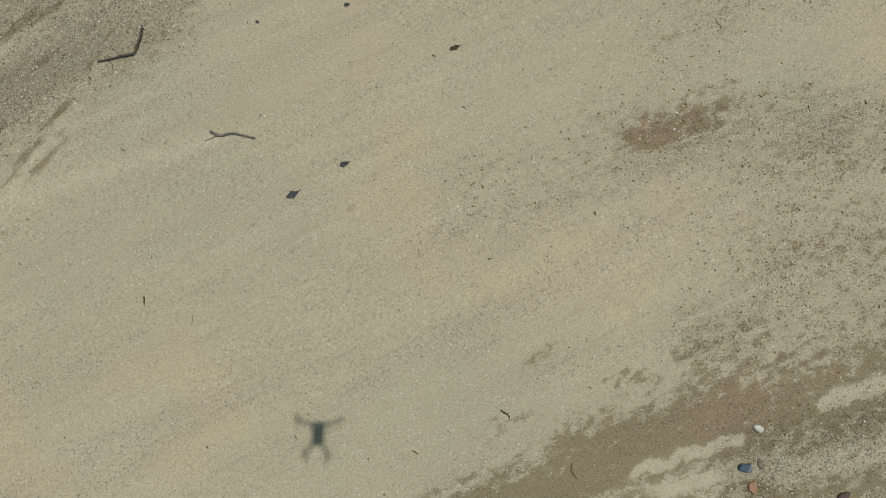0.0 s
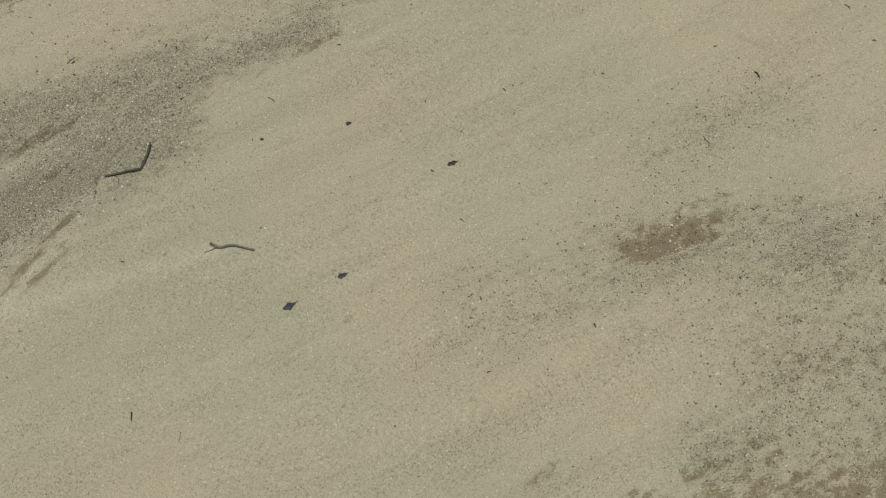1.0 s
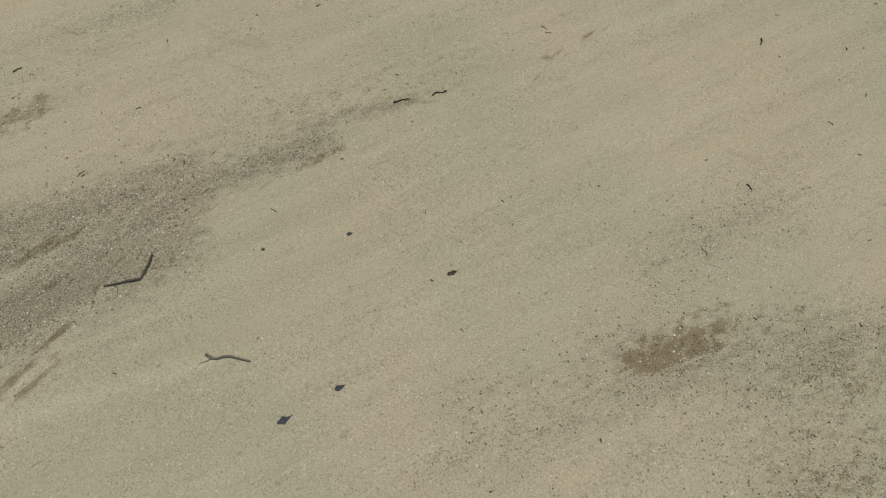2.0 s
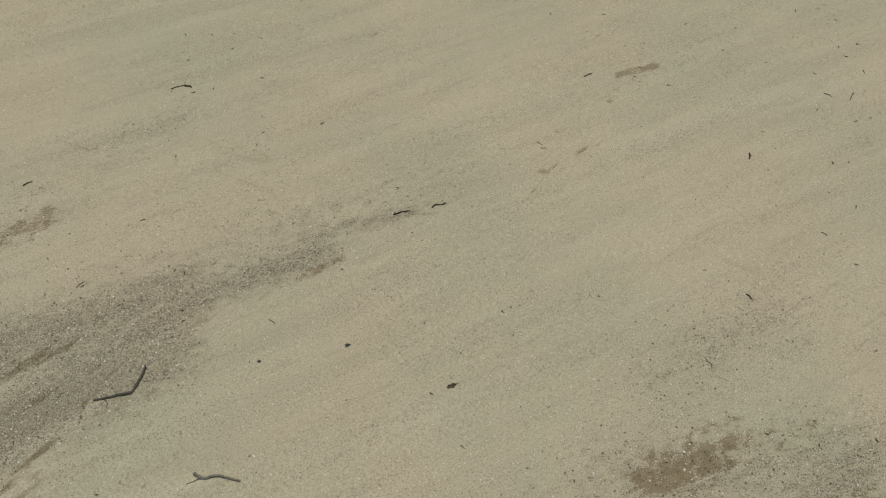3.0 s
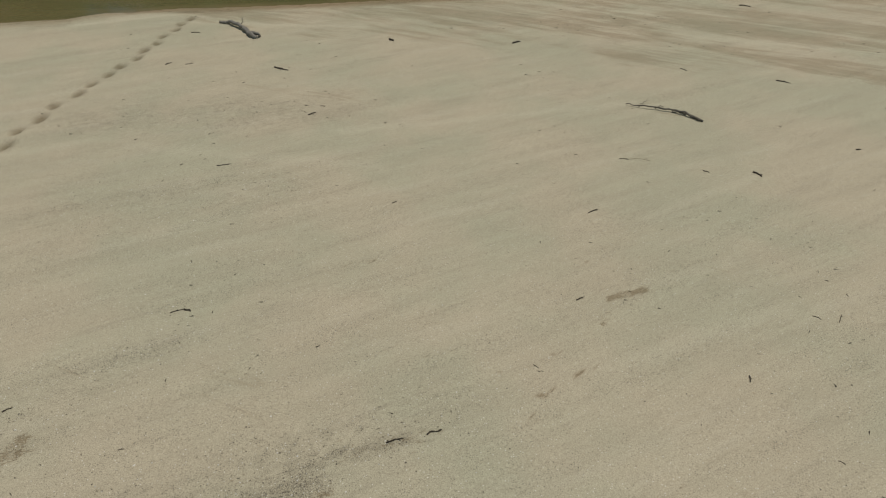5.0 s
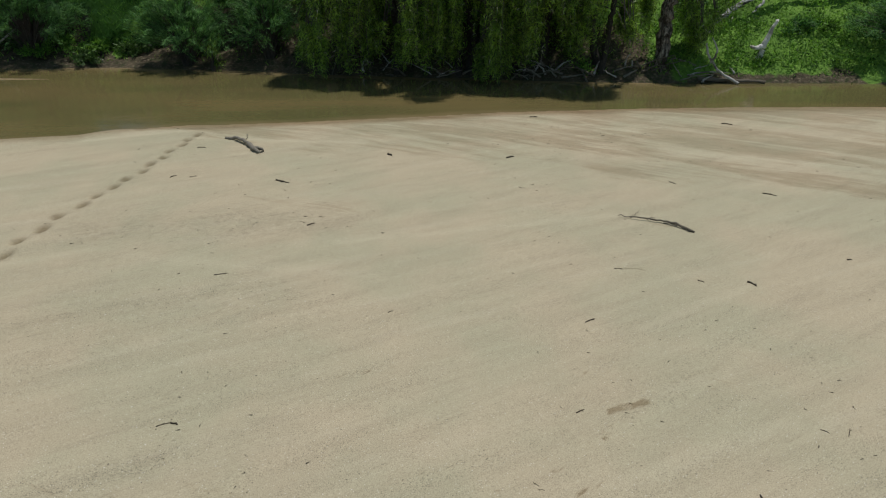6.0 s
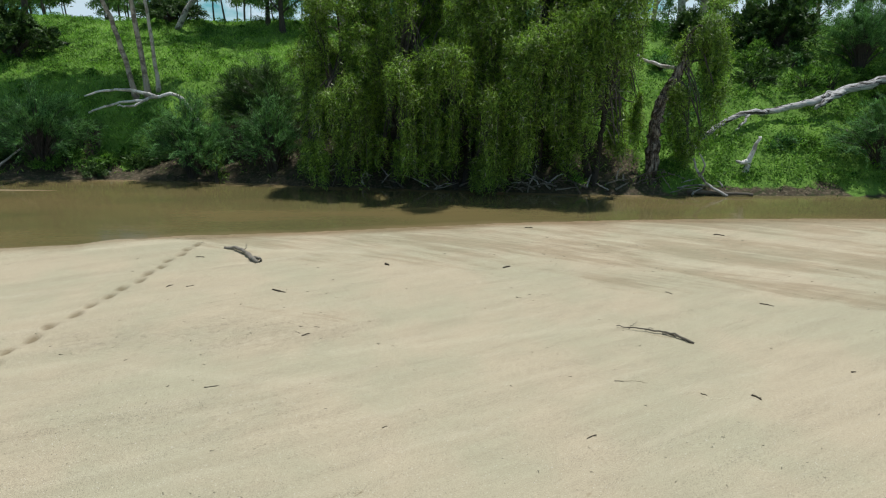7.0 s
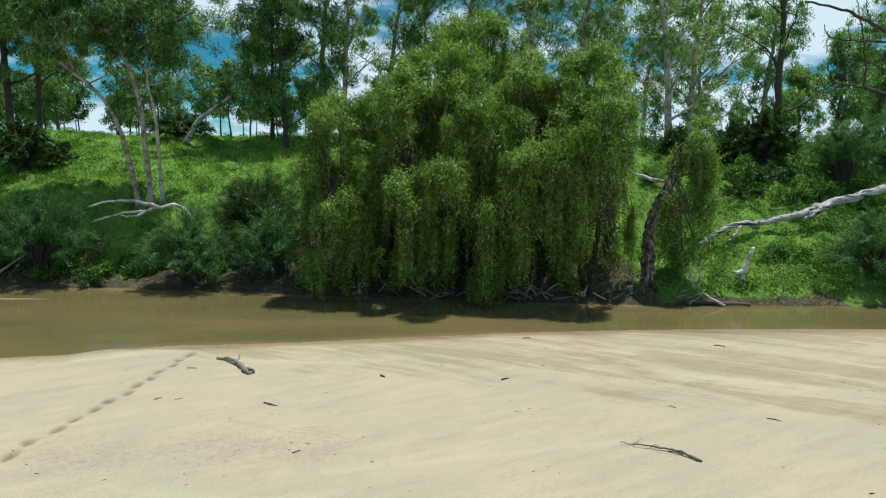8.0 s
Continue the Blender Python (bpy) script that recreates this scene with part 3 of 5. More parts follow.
def gum_tree(path, girth, limbs, crown, seed, bark, leaf, label, category="tree", group="", leaves=15000, crown_from=0.4, leaf_size=(0.18, 0.34), reach=2.6, name="gum_tree", clump=0.62, sides=6, droop=0.6):
    """A gum: a leaning trunk along path (offsets from its foot), forking limbs, hanging leaves in clumps.
    crown: half-width and height of the leafy part."""
    rng, pr = random.Random(seed), np.random.default_rng(seed)
    foot = Vector(path[0])
    trunk = [p - foot for p in bend(path, 6, rng, girth * 0.25)]
    tree = thing(name, None, None, foot, label, category, group)
    verts, faces = [], []
    radii = taper(len(trunk), girth, girth * 0.28, 0.8)
    radii[0] *= 1.35
    tube(verts, faces, [trunk[0] - Vector((0, 0, 0.4)), *trunk], [radii[0] * 1.1, *radii], 9 if sides > 3 else 5, rng, 0.06)
    far = sides == 3
    if not far:
        part("trunk", mesh_of("trunk", verts, faces, True), bark, tree)
    centres, sizes = [], []
    for k in range(limbs):
        if not far:
            verts, faces = [], []
        at = crown_from + (1 - crown_from) * (k + rng.random() * 0.6) / limbs
        i = min(int(at * (len(trunk) - 1)), len(trunk) - 1)
        root, r = trunk[i], radii[i] * 0.48
        a = k * 2.4 + rng.uniform(-0.5, 0.5)
        long = reach * rng.uniform(0.7, 1.25) * (1.15 - 0.35 * at)
        out = Vector((math.cos(a), math.sin(a) * 0.8, rng.uniform(0.5, 1.25)))
        end = root + out.normalized() * long
        mid = root.lerp(end, 0.5) + Vector((rng.uniform(-1, 1), rng.uniform(-1, 1), rng.uniform(-0.6, 0.2))) * long * 0.16
        line = bend([root, mid, end], 5, rng, long * 0.012)
        tube(verts, faces, line, taper(len(line), r, r * 0.25), sides)
        for j in range(7):
            b = line[int((0.4 + 0.1 * j) * (len(line) - 1))]
            tip = b + Vector((rng.gauss(0, 1), rng.gauss(0, 0.8), rng.uniform(-0.35, 1.0))).normalized() * long * rng.uniform(0.22, 0.55)
            twig = bend([b, b.lerp(tip, 0.55) + Vector((0, 0, 0.12 * long * rng.random())), tip], 3)
            if sides > 3 or j % 3 == 0:
                tube(verts, faces, twig, taper(len(twig), r * 0.42, r * 0.08), 4 if sides > 3 else 3)
            for f in (1.0, 0.6) if j % 2 else (1.0,):
                centres.append(b.lerp(tip, f) + Vector((rng.gauss(0, 0.1), rng.gauss(0, 0.1), -rng.uniform(0.0, 0.5) * droop)))
                sizes.append(clump * rng.uniform(0.4, 1.15))
        if not far:
            part("branch", mesh_of("branch", verts, faces, True), bark, tree)
    if far:
        part("trunk", mesh_of("trunk", verts, faces, True), bark, tree)
    place, axis, length, width, face = leaf_cloud(centres, sizes, leaves, pr, 0.9, 0.48, leaf_size, 0.27 if far else 0.22)
    part("crown", leaves_mesh("crown", place, axis, length, width, pr, face), leaf, tree)
    return tree


def weeping_tree(foot, top, wide, deep, seed, label, bundles=150, lean=(0, 0), stems=2, low=0.1, shift=(0, 0), bark=None):
    """A weeping paperbark: short dark stems, arching limbs, plumes above and long hanging strands of narrow leaves below."""
    rng, pr = random.Random(seed), np.random.default_rng(seed)
    x, y = foot
    z = ground_at(x, y)
    tree = thing("weeping_tree", None, None, (x, y, z), label, "tree", "weeping trees on the far bank")
    high = top - z
    tips = []
    for s in range(stems):
        verts, faces = [], []
        a = rng.uniform(0, 6.28)
        ox, oy = 0.4 * s * math.cos(a), 0.4 * s * math.sin(a)
        base = Vector((ox, oy, -0.3))
        knee = Vector((ox + lean[0] * 0.35 + rng.uniform(-0.3, 0.3), oy + lean[1] * 0.3, high * 0.3))
        head = Vector((ox * 2 + lean[0] + rng.uniform(-0.5, 0.5), oy * 2 + lean[1], high * 0.7))
        line = bend([base, base.lerp(knee, 0.5) + Vector((rng.uniform(-0.3, 0.3), 0.2, 0)), knee + Vector((rng.uniform(-0.3, 0.3), 0.2, 0)), head] if stems > 1 else [base, Vector((0.03, 0.1, high * 0.28)), Vector((0.28, 0.15, high * 0.45)), Vector((0.85, 0.25, high * 0.6)), Vector((1.05, 0.4, high * 0.76))], 7 if stems > 1 else 14, rng, 0.05)
        girth = (0.17 if stems > 1 else 0.25) - 0.04 * s
        tube(verts, faces, line, taper(len(line), girth, 0.07), 10, rng, 0.16 if stems > 1 else 0.28)
        if stems == 1:
            for q in range(7):
                turn = q * 0.9 + rng.uniform(-0.2, 0.2)
                strand = [p + Vector((math.cos(turn + i * 0.09), math.sin(turn + i * 0.09), 0)) * (girth * (1.02 - 0.75 * i / len(line)) * rng.uniform(0.75, 1.1)) for i, p in enumerate(line[:-3])]
                tube(verts, faces, strand, [rng.uniform(0.035, 0.085) * (1.05 - 0.6 * i / len(strand)) for i in range(len(strand))], 6, rng, 0.3)
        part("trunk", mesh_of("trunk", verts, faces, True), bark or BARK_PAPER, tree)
        tips.append(line)
    verts, faces = [], []
    place, axes, lengths, faces_to = [], [], [], []
    # plumes sit on a dome, long strands hang below its rim
    lobes = [(rng.uniform(0, 6.28), rng.uniform(0.72, 1.15)) for _ in range(6)]
    turned = rng.uniform(0, 6.28)
    boughs = [(turned + i * 2.39996 + rng.gauss(0, 0.25), ((i * 0.7548 + 0.03 * rng.random()) % 1) ** 0.85, rng.random() ** 0.3, rng.uniform(0.75, 1.2), rng.choice((0.05, 0.2, 0.5, 1.0, 1.6))) for i in range(bundles // 7)]
    for k in range(bundles):
        a, up, q, big, clear = boughs[k % len(boughs)]
        a, up, q = a + rng.gauss(0, 0.11 + 0.12 * up), min(1, max(0, up + rng.gauss(0, 0.03 + 0.03 * up))), q * rng.uniform(0.86, 1.03)
        a %= 2 * math.pi
        push = min(lobes, key=lambda l: abs(math.sin((a - l[0]) / 2)))[1]
        shape = max(0.05, 1 - up ** 3.0) ** 0.62 * (0.72 + 0.28 * push) * (0.62 + 0.38 * min(1, up / 0.4))
        root = Vector((shift[0] + lean[0] * up + wide * q * shape * math.cos(a), shift[1] + lean[1] * up + deep * q * shape * math.sin(a),
                       high * (low + 0.12 + (0.965 - low - 0.12) * up * (0.8 + 0.2 * q)) + rng.uniform(-0.25, 0.2)))
        if k < len(boughs) or k % 4 == 0:
            line = rng.choice(tips)
            start = line[rng.randint(len(line) // 2, len(line) - 1)]
            arm = bend([start, start.lerp(root, 0.55) + Vector((0, 0, 0.45)), root], 4, rng, 0.04)
            if k < len(boughs):
                limb = [], []
                tube(*limb, arm, taper(len(arm), 0.06, 0.015), 6)
                part("limb", mesh_of("limb", *limb, True), LIMB_GREY, tree)
            else:
                tube(verts, faces, arm, taper(len(arm), 0.035, 0.01), 4)
        level = root.z / high
        plume = level > 0.36 and rng.random() < 0.85
        if not plume and rng.random() < 0.1:
            continue
        fall = rng.uniform(0.45, 1.25) * (1 + 2.0 * max(0, 0.62 - level) / 0.26) if plume else min(rng.uniform(1.2, 3.2), root.z - high * low * rng.uniform(0.2, 1.0) - clear * rng.uniform(0.8, 1.2))
        size = big * rng.uniform(0.5, 0.95)
        if plume:
            n = int(330 * size)
            ball = pr.normal(size=(n, 3))
            ball *= (pr.random(n) ** 0.4 / np.linalg.norm(ball, axis=1))[:, None] * np.array([0.68, 0.68, 0.55]) * size
            place.append(np.array(root) + ball + np.array([0, 0, 0.12]))
            axes.append(ball * 0.9 + pr.normal(0, 0.5, (n, 3)))
            lengths.append(pr.uniform(0.1, 0.19, n))
            faces_to.append(ball / size + np.array([0, 0, 0.5]))
        for j in range(int(12 * size) if plume else rng.randint(11, 16)):
            a = rng.uniform(0, 2 * math.pi)
            throw = size * rng.uniform(0.2, 0.8) if plume else rng.uniform(0.06, 0.34)
            span = max(0.3, fall * rng.uniform(0.45, 1.12))
            steps = max(8, int((span + throw) / 0.056))
            t = np.linspace(0, 1, steps)
            rise = (0.5 * size if plume else 0.12) * np.sin(np.minimum(t * 2.7, math.pi))
            out = throw * (1 - np.exp(-2.6 * t))
            px = root.x + math.cos(a) * out + pr.normal(0, 0.04, steps)
            py = root.y + math.sin(a) * out + pr.normal(0, 0.04, steps)
            pz = root.z + rise - span * t ** 1.5
            place.append(np.stack([px, py, np.maximum(pz, 0.04)], 1))
            ax = pr.normal(0, 0.65, (steps, 3))
            ax[:, 2] -= 0.15 + 0.7 * t if plume else 0.75
            ax[:, 0] += 0.6 * math.cos(a)
            ax[:, 1] += 0.6 * math.sin(a)
            axes.append(ax)
            lengths.append(pr.uniform(0.12, 0.22, steps))
            faces_to.append(np.stack([np.full(steps, math.cos(a)), np.full(steps, math.sin(a)), (1.4 if plume else 0.6) * (1 - t)], 1))
            if j % 7 == 0:
                tube(verts, faces, [(px[i], py[i], pz[i]) for i in (0, steps // 3, steps - 1)], (0.010, 0.008, 0.004), 3)
    tagged(part("twig", mesh_of("twig", verts, faces), LIMB_GREY, tree), kind="stuff")
    place, axes, lengths, faces_to = np.concatenate(place), np.concatenate(axes), np.concatenate(lengths), np.concatenate(faces_to)
    part("crown", leaves_mesh("crown", place, axes, lengths, lengths * 0.2, pr, faces_to), LEAF_WEEP, tree)
    return tree


def shrub(x, y, wide, high, seed, leaf, label, leaves=9000, deep=None, leaf_size=(0.1, 0.22), slim=0.12, plumes=84, name="shrub", lift=0.0):
    """A many-stemmed shrub with plumes of fine leaves on arching stems."""
    rng, pr = random.Random(seed), np.random.default_rng(seed)
    deep = deep or wide
    z = ground_at(x, y)
    bush = thing(name, None, None, (x, y, z), label, "shrub", "shrubs on the far bank")
    stalks = [([], []) for _ in range(7 if plumes > 20 else 1)]
    centres = []
    for k in range(plumes):
        verts, faces = stalks[k % len(stalks)]
        a, q = rng.uniform(0, 2 * math.pi), rng.random() ** 0.55
        up = max(0.3 if plumes > 20 else 0.22, math.sqrt(max(0.02, 1 - q * q * 0.9)) * rng.uniform(0.6, 1.05))
        tip = Vector((wide * q * math.cos(a), deep * q * math.sin(a), lift + (high - lift) * up))
        mid = Vector((tip.x * 0.4, tip.y * 0.4, tip.z * 0.7))
        stem = bend([(rng.uniform(-.15, .15), rng.uniform(-.15, .15), -0.2), mid, tip], 3, rng, 0.02)
        tube(verts, faces, stem, taper(len(stem), 0.035, 0.006), 3)
        centres.append(stem)
    for verts, faces in stalks:
        if plumes > 20:
            part("stem", mesh_of("stem", verts, faces), BARK_DARK, bush)
        else:
            tagged(part("stalk", mesh_of("stalk", verts, faces), BARK_DARK, bush), kind="stuff")
    # fine leaves along the outer half of each plume, splayed like a feather
    place, axis, face = [], [], []
    per = int(leaves * (1.7 if plumes > 20 else 1.05) / plumes)
    for stem in centres:
        tip, mid = np.array(stem[-1]), np.array(stem[len(stem) // 2])
        out = tip - mid
        out /= np.linalg.norm(out)
        sprays = 5
        for j in range(sprays):
            start = mid + (tip - mid) * (0.25 + 0.75 * j / (sprays - 1))
            way = out + pr.normal(0, 0.55, 3)
            way /= np.linalg.norm(way)
            long = pr.uniform(0.35, 0.75) * (0.65 + 0.13 * high)
            n = per // sprays
            t = pr.random(n)
            line = start + np.outer(t * long, way)
            line[:, 2] -= 0.3 * long * t ** 2
            place.append(line + pr.normal(0, 0.04 + 0.035 * long, (n, 3)))
            axis.append(way + pr.normal(0, 0.36, (n, 3)))
            face.append(np.tile(out + np.array([0, 0, 0.7]), (n, 1)))
    place, axis, face = np.concatenate(place), np.concatenate(axis), np.concatenate(face)
    place[:, 2] = np.maximum(place[:, 2], 0.03)
    length = pr.uniform(leaf_size[0], leaf_size[1], len(place))
    part("foliage", leaves_mesh("foliage", place, axis, length, length * slim, pr, face), leaf, bush)
    return bush


def build_trees():
    w = "weeping paperbark with long hanging green strands at the water's edge"
    weeping_tree((-3.9, 26.9), 8.4, 2.3, 3.0, 11, w, 230, (0.3, 0.4), 2, 0.0, (0.0, -0.2))
    weeping_tree((-1.5, 26.8), 9.5, 2.6, 3.4, 12, w, 280, (0.3, 0.6), 2, 0.0, (0, -0.2))
    weeping_tree((1.2, 26.4), 10.2, 2.8, 3.5, 13, w, 290, (0.0, 0.6), 2, 0.0, (0, -0.2))
    weeping_tree((2.5, 26.0), 8.2, 1.8, 1.7, 18, "low weeping paperbark whose strands hang over the water", 170, (0.0, 0.1), 2, 0.0, (0, -0.5))
    weeping_tree((4.0, 26.7), 10.1, 2.8, 3.5, 14, w, 290, (0.2, 0.9), 3, 0.06, (0, -0.1))
    weeping_tree((6.5, 26.5), 10.6, 2.4, 3.2, 15, w, 280, (-0.2, 0.5), 2, 0.02, (-0.1, -0.1))
    weeping_tree((1.2, 30.0), 12.2, 4.2, 2.2, 17, "tall weeping paperbark behind the front row", 260, (0.6, 0.4), 2, 0.3)
    weeping_tree((8.87, 26.3), 7.8, 1.0, 1.1, 16, "weeping paperbark with a thick leaning shaggy trunk", 100, (1.0, 0.5), 1, 0.05, (1.2, 0.2), BARK_SHAGGY)

    g = "slender grey-white gum tree leaning over the grassy bank"
    z = ground_at(-14.4, 32.3)
    gum_tree([(-14.4, 32.3, z), (-15.0, 32.3, 6.1), (-15.9, 32.4, 8.1), (-17.5, 32.5, 9.5), (-19.1, 32.8, 10.8), (-20.4, 33.0, 12.6)], 0.135, 13, 0, 21, BARK_GUM, LEAF_GUM, g, leaves=25000, crown_from=0.5, reach=3.6, group="gums on the grassy bank", clump=0.7)
    gum_tree([(-13.85, 32.4, ground_at(-13.85, 32.4)), (-14.2, 32.4, 7.8), (-15.0, 32.5, 10.4), (-16.3, 32.8, 12.2), (-17.3, 33, 14.0)], 0.135, 14, 0, 22, BARK_GUM, LEAF_GUM, g, leaves=28000, crown_from=0.45, reach=4.2, group="gums on the grassy bank", clump=0.7)
    gum_tree([(-13.4, 32.6, ground_at(-13.4, 32.6)), (-13.5, 32.6, 6.9), (-13.9, 32.7, 9.2), (-13.6, 33, 11.2), (-13.0, 33, 13.4)], 0.1, 12, 0, 23, BARK_PALE, LEAF_GUM, g, leaves=18000, crown_from=0.45, reach=2.7, group="gums on the grassy bank", clump=0.66)
    d = "tall dark-trunked gum tree with grey-green hanging leaves"
    for k, (x, y, h, lean, girth, n, bark, seed) in enumerate([
            (-25.6, 40.5, 15.5, -0.4, 0.24, 15, BARK_DARK, 31), (-24.3, 41.0, 15.0, 0.9, 0.2, 13, BARK_DARK, 32), (-27.5, 38.5, 14, 0.6, 0.26, 13, BARK_DARK, 33),
            (-9.9, 44.5, 16.5, -0.9, 0.17, 30, BARK_DARK, 34), (-8.2, 47.5, 14.5, 0.8, 0.26, 12, BARK_GUM, 35),
            (-3.6, 50.0, 15.0, 1.2, 0.24, 11, BARK_GUM, 36), (2.4, 50.0, 16.0, 0.4, 0.3, 11, BARK_GUM, 37), (7.0, 46.0, 13.0, -0.9, 0.26, 14, BARK_PALE, 38),
            (10.2, 47.0, 15.0, 0.8, 0.28, 14, BARK_PALE, 39), (15.5, 43.0, 13.0, -1.2, 0.27, 15, BARK_PALE, 40), (19.0, 49.0, 14.5, 0.5, 0.26, 15, BARK_GUM, 41),
            (21.4, 41.0, 14.0, -0.2, 0.26, 9, BARK_DARK, 42), (27.0, 54.0, 11.0, 0.5, 0.26, 13, BARK_GUM, 43), (34.0, 50.0, 11.0, 0.5, 0.26, 13, BARK_DARK, 44),
            (17.5, 55.0, 12.0, 0.5, 0.22, 15, BARK_GUM, 45), (23.5, 58.0, 12.0, -0.5, 0.22, 15, BARK_GUM, 46), (29.5, 48.0, 7.5, 0.4, 0.2, 13, BARK_DARK, 47), (12.5, 52.0, 11.0, 0.4, 0.2, 14, BARK_GUM, 48),
            (-6.2, 45.5, 13.5, 0.5, 0.22, 15, BARK_GUM, 49), (-0.3, 47.0, 11.5, -0.4, 0.2, 14, BARK_GUM, 50), (-11.3, 46.5, 15.0, 0.3, 0.15, 26, BARK_DARK, 51),
            (37.5, 57.0, 7.6, 0.5, 0.2, 14, BARK_GUM, 52), (33.0, 59.0, 6.6, -0.4, 0.18, 13, BARK_GUM, 53), (38.5, 50.0, 9.0, 0.4, 0.2, 14, BARK_DARK, 55)]):
        z = ground_at(x, y)
        mid = (x + lean * 0.35, y, z + h * 0.4)
        gum_tree([(x, y, z), mid, (x + lean * 0.9, y, z + h * 0.72), (x + lean * 1.1, y, z + h * 0.95)], girth, n, 0, seed, bark, LEAF_GUM,
                 d if bark == BARK_DARK else "tall pale-barked gum tree with open hanging foliage", leaves=30000 if seed in (34, 51) else 20000 if seed in (31, 32, 33) else n * 800, leaf_size=(0.2, 0.36) if y < 46 else (0.24, 0.4),
                 crown_from=0.06 if seed in (34, 51) else 0.14 if x > 11 else 0.22, reach=h * (0.27 if x > 6 else 0.2), group="gums behind the bank", clump=0.7, droop=1.9 if seed in (34, 51) else 1.2)

    # woodland far behind: three shapes, repeated
    models = []
    for k in range(3):
        x, y = -14.0 + 9 * k, 78.0 + 6 * k
        z = ground_at(x, y)
        models.append(gum_tree([(x, y, z), (x + 0.3, y, z + 3), (x, y, z + 5.4), (x + 0.2, y, z + 7.5 + k)], 0.12, 7, 0, 61 + k, BARK_DARK, LEAF_FAR,
                               "distant small gum tree with a bare straight trunk", leaves=1600, crown_from=0.3, reach=2.2, group="distant woodland", leaf_size=(0.4, 0.75), clump=1.05, sides=3))
    rng = random.Random(7)
    for k in range(104):
        x, y = (rng.uniform(-75, 75), rng.uniform(66, 125)) if k < 80 else (rng.uniform(-62, -14), rng.uniform(62, 90))
        m = pose(x, y, ground_at(x, y), 0, 0, rng.uniform(0, 360)) @ Matrix.Diagonal((1, 1, 1, 1))
        ob = copy_thing(models[k % 3], m)
        ob.scale = [rng.uniform(0.7, 1.05)] * 3


def build_shrubs():
    s = "feathery silver-green shrub overhanging the muddy bank"
    shrub(-17.0, 28.3, 2.4, 3.4, 71, LEAF_SILVER, s, 16000, 1.5)
    shrub(-20.5, 29.0, 2.2, 3.0, 72, LEAF_SILVER, s, 13000, 1.5)
    shrub(-10.3, 27.7, 1.9, 3.2, 73, LEAF_SILVER, s, 17000, 1.4)
    # the leaf colour of the dark shrubs carries the shade of this recess
    shrub(-7.4, 29.6, 2.0, 3.4, 74, LEAF_DARK_SHADED, "dense shrub overhanging the muddy bank, dark leaves deepened for shade", 14000, 1.4)
    shrub(-6.9, 27.8, 1.3, 3.1, 75, LEAF_SILVER, "grey twiggy shrub at the foot of the bank", 6000, 1.0, slim=0.14)
    shrub(-8.3, 30.4, 2.0, 2.6, 76, LEAF_DARK_SHADED, "dense shrub on the bank, dark leaves deepened for shade", 11000, 1.4)
    shrub(-22.6, 36.5, 2.6, 2.6, 77, LEAF_DARK_SHADED, "dense glossy dark-green shrub on the grass", 14000, 1.8, (0.14, 0.24), 0.4)
    shrub(18.6, 36.5, 1.6, 3.1, 78, LEAF_DARK_SHADED, "tall dense dark-green shrub on the slope", 15000, 1.5, (0.12, 0.22), 0.35)
    shrub(16.9, 37.2, 1.0, 2.3, 80, LEAF_DARK_SHADED, "tall dense dark-green shrub on the slope", 8000, 1.2, (0.12, 0.22), 0.35)
    shrub(21.5, 34.0, 2.4, 3.5, 81, LEAF_SILVER, "rounded feathery dark shrub on the slope", 21000, 1.8)
    shrub(24.4, 35.0, 2.0, 3.4, 82, LEAF_SILVER, "rounded feathery dark shrub on the slope", 11000, 1.6)
    shrub(18.9, 27.2, 2.3, 2.7, 83, LEAF_SILVER, "spreading silver-green shrub at the water's edge", 17000, 1.6)
    shrub(21.8, 28.0, 1.9, 3.0, 84, LEAF_SILVER, "spreading silver-green shrub at the water's edge", 11000, 1.6)
    shrub(13.9, 37.5, 0.9, 2.0, 85, LEAF_DARK_SHADED, "small bright shrub on the slope", 5000, 0.9, (0.12, 0.2), 0.35)
    shrub(-18.0, 47.0, 2.4, 1.5, 86, LEAF_DARK_SHADED, "low spreading shrub at the top of the grass", 8000, 1.8, (0.14, 0.24), 0.35)
    rng = random.Random(17)
    for k in range(34):
        x = rng.uniform(10.5, 25)
        y = float(far_shore(np.array([x]))[0]) + rng.uniform(0.9, 10.5)
        if abs(y - 28.3 - 0.33 * (x - 11)) < 1.3 and x < 20:
            y += 2.6
        wide = rng.uniform(0.35, 0.9)
        shrub(x, y, wide, wide * rng.uniform(0.8, 1.3), 300 + k, (LEAF_DARK_SHADED, WEED, LEAF_SILVER, WEED)[k % 4], "low bushy green weed clump on the slope", int(1900 * wide), wide, (0.12, 0.22), 0.32, 16, "weed_clump")
    # most take the darker leaf, its colour standing in for shade on the bank
    for k in range(17):
        x = rng.uniform(-22, -5)
        y = float(far_shore(np.array([x]))[0]) + rng.uniform(0.25, 2.4)
        wide = rng.uniform(0.25, 0.6)
        shrub(x, y, wide, wide, 350 + k, LEAF_DARK_SHADED if k % 3 else WEED, "low bright green weed clump on the muddy bank", int(1900 * wide), wide, (0.12, 0.22), 0.32, 14, "weed_clump")
    shrub(-9.15, 27.15, 0.35, 1.2, 87, LEAF_WEEP, "small leafy sapling at the water's edge", 500, 0.3, (0.1, 0.18), 0.25, 8, "sapling")


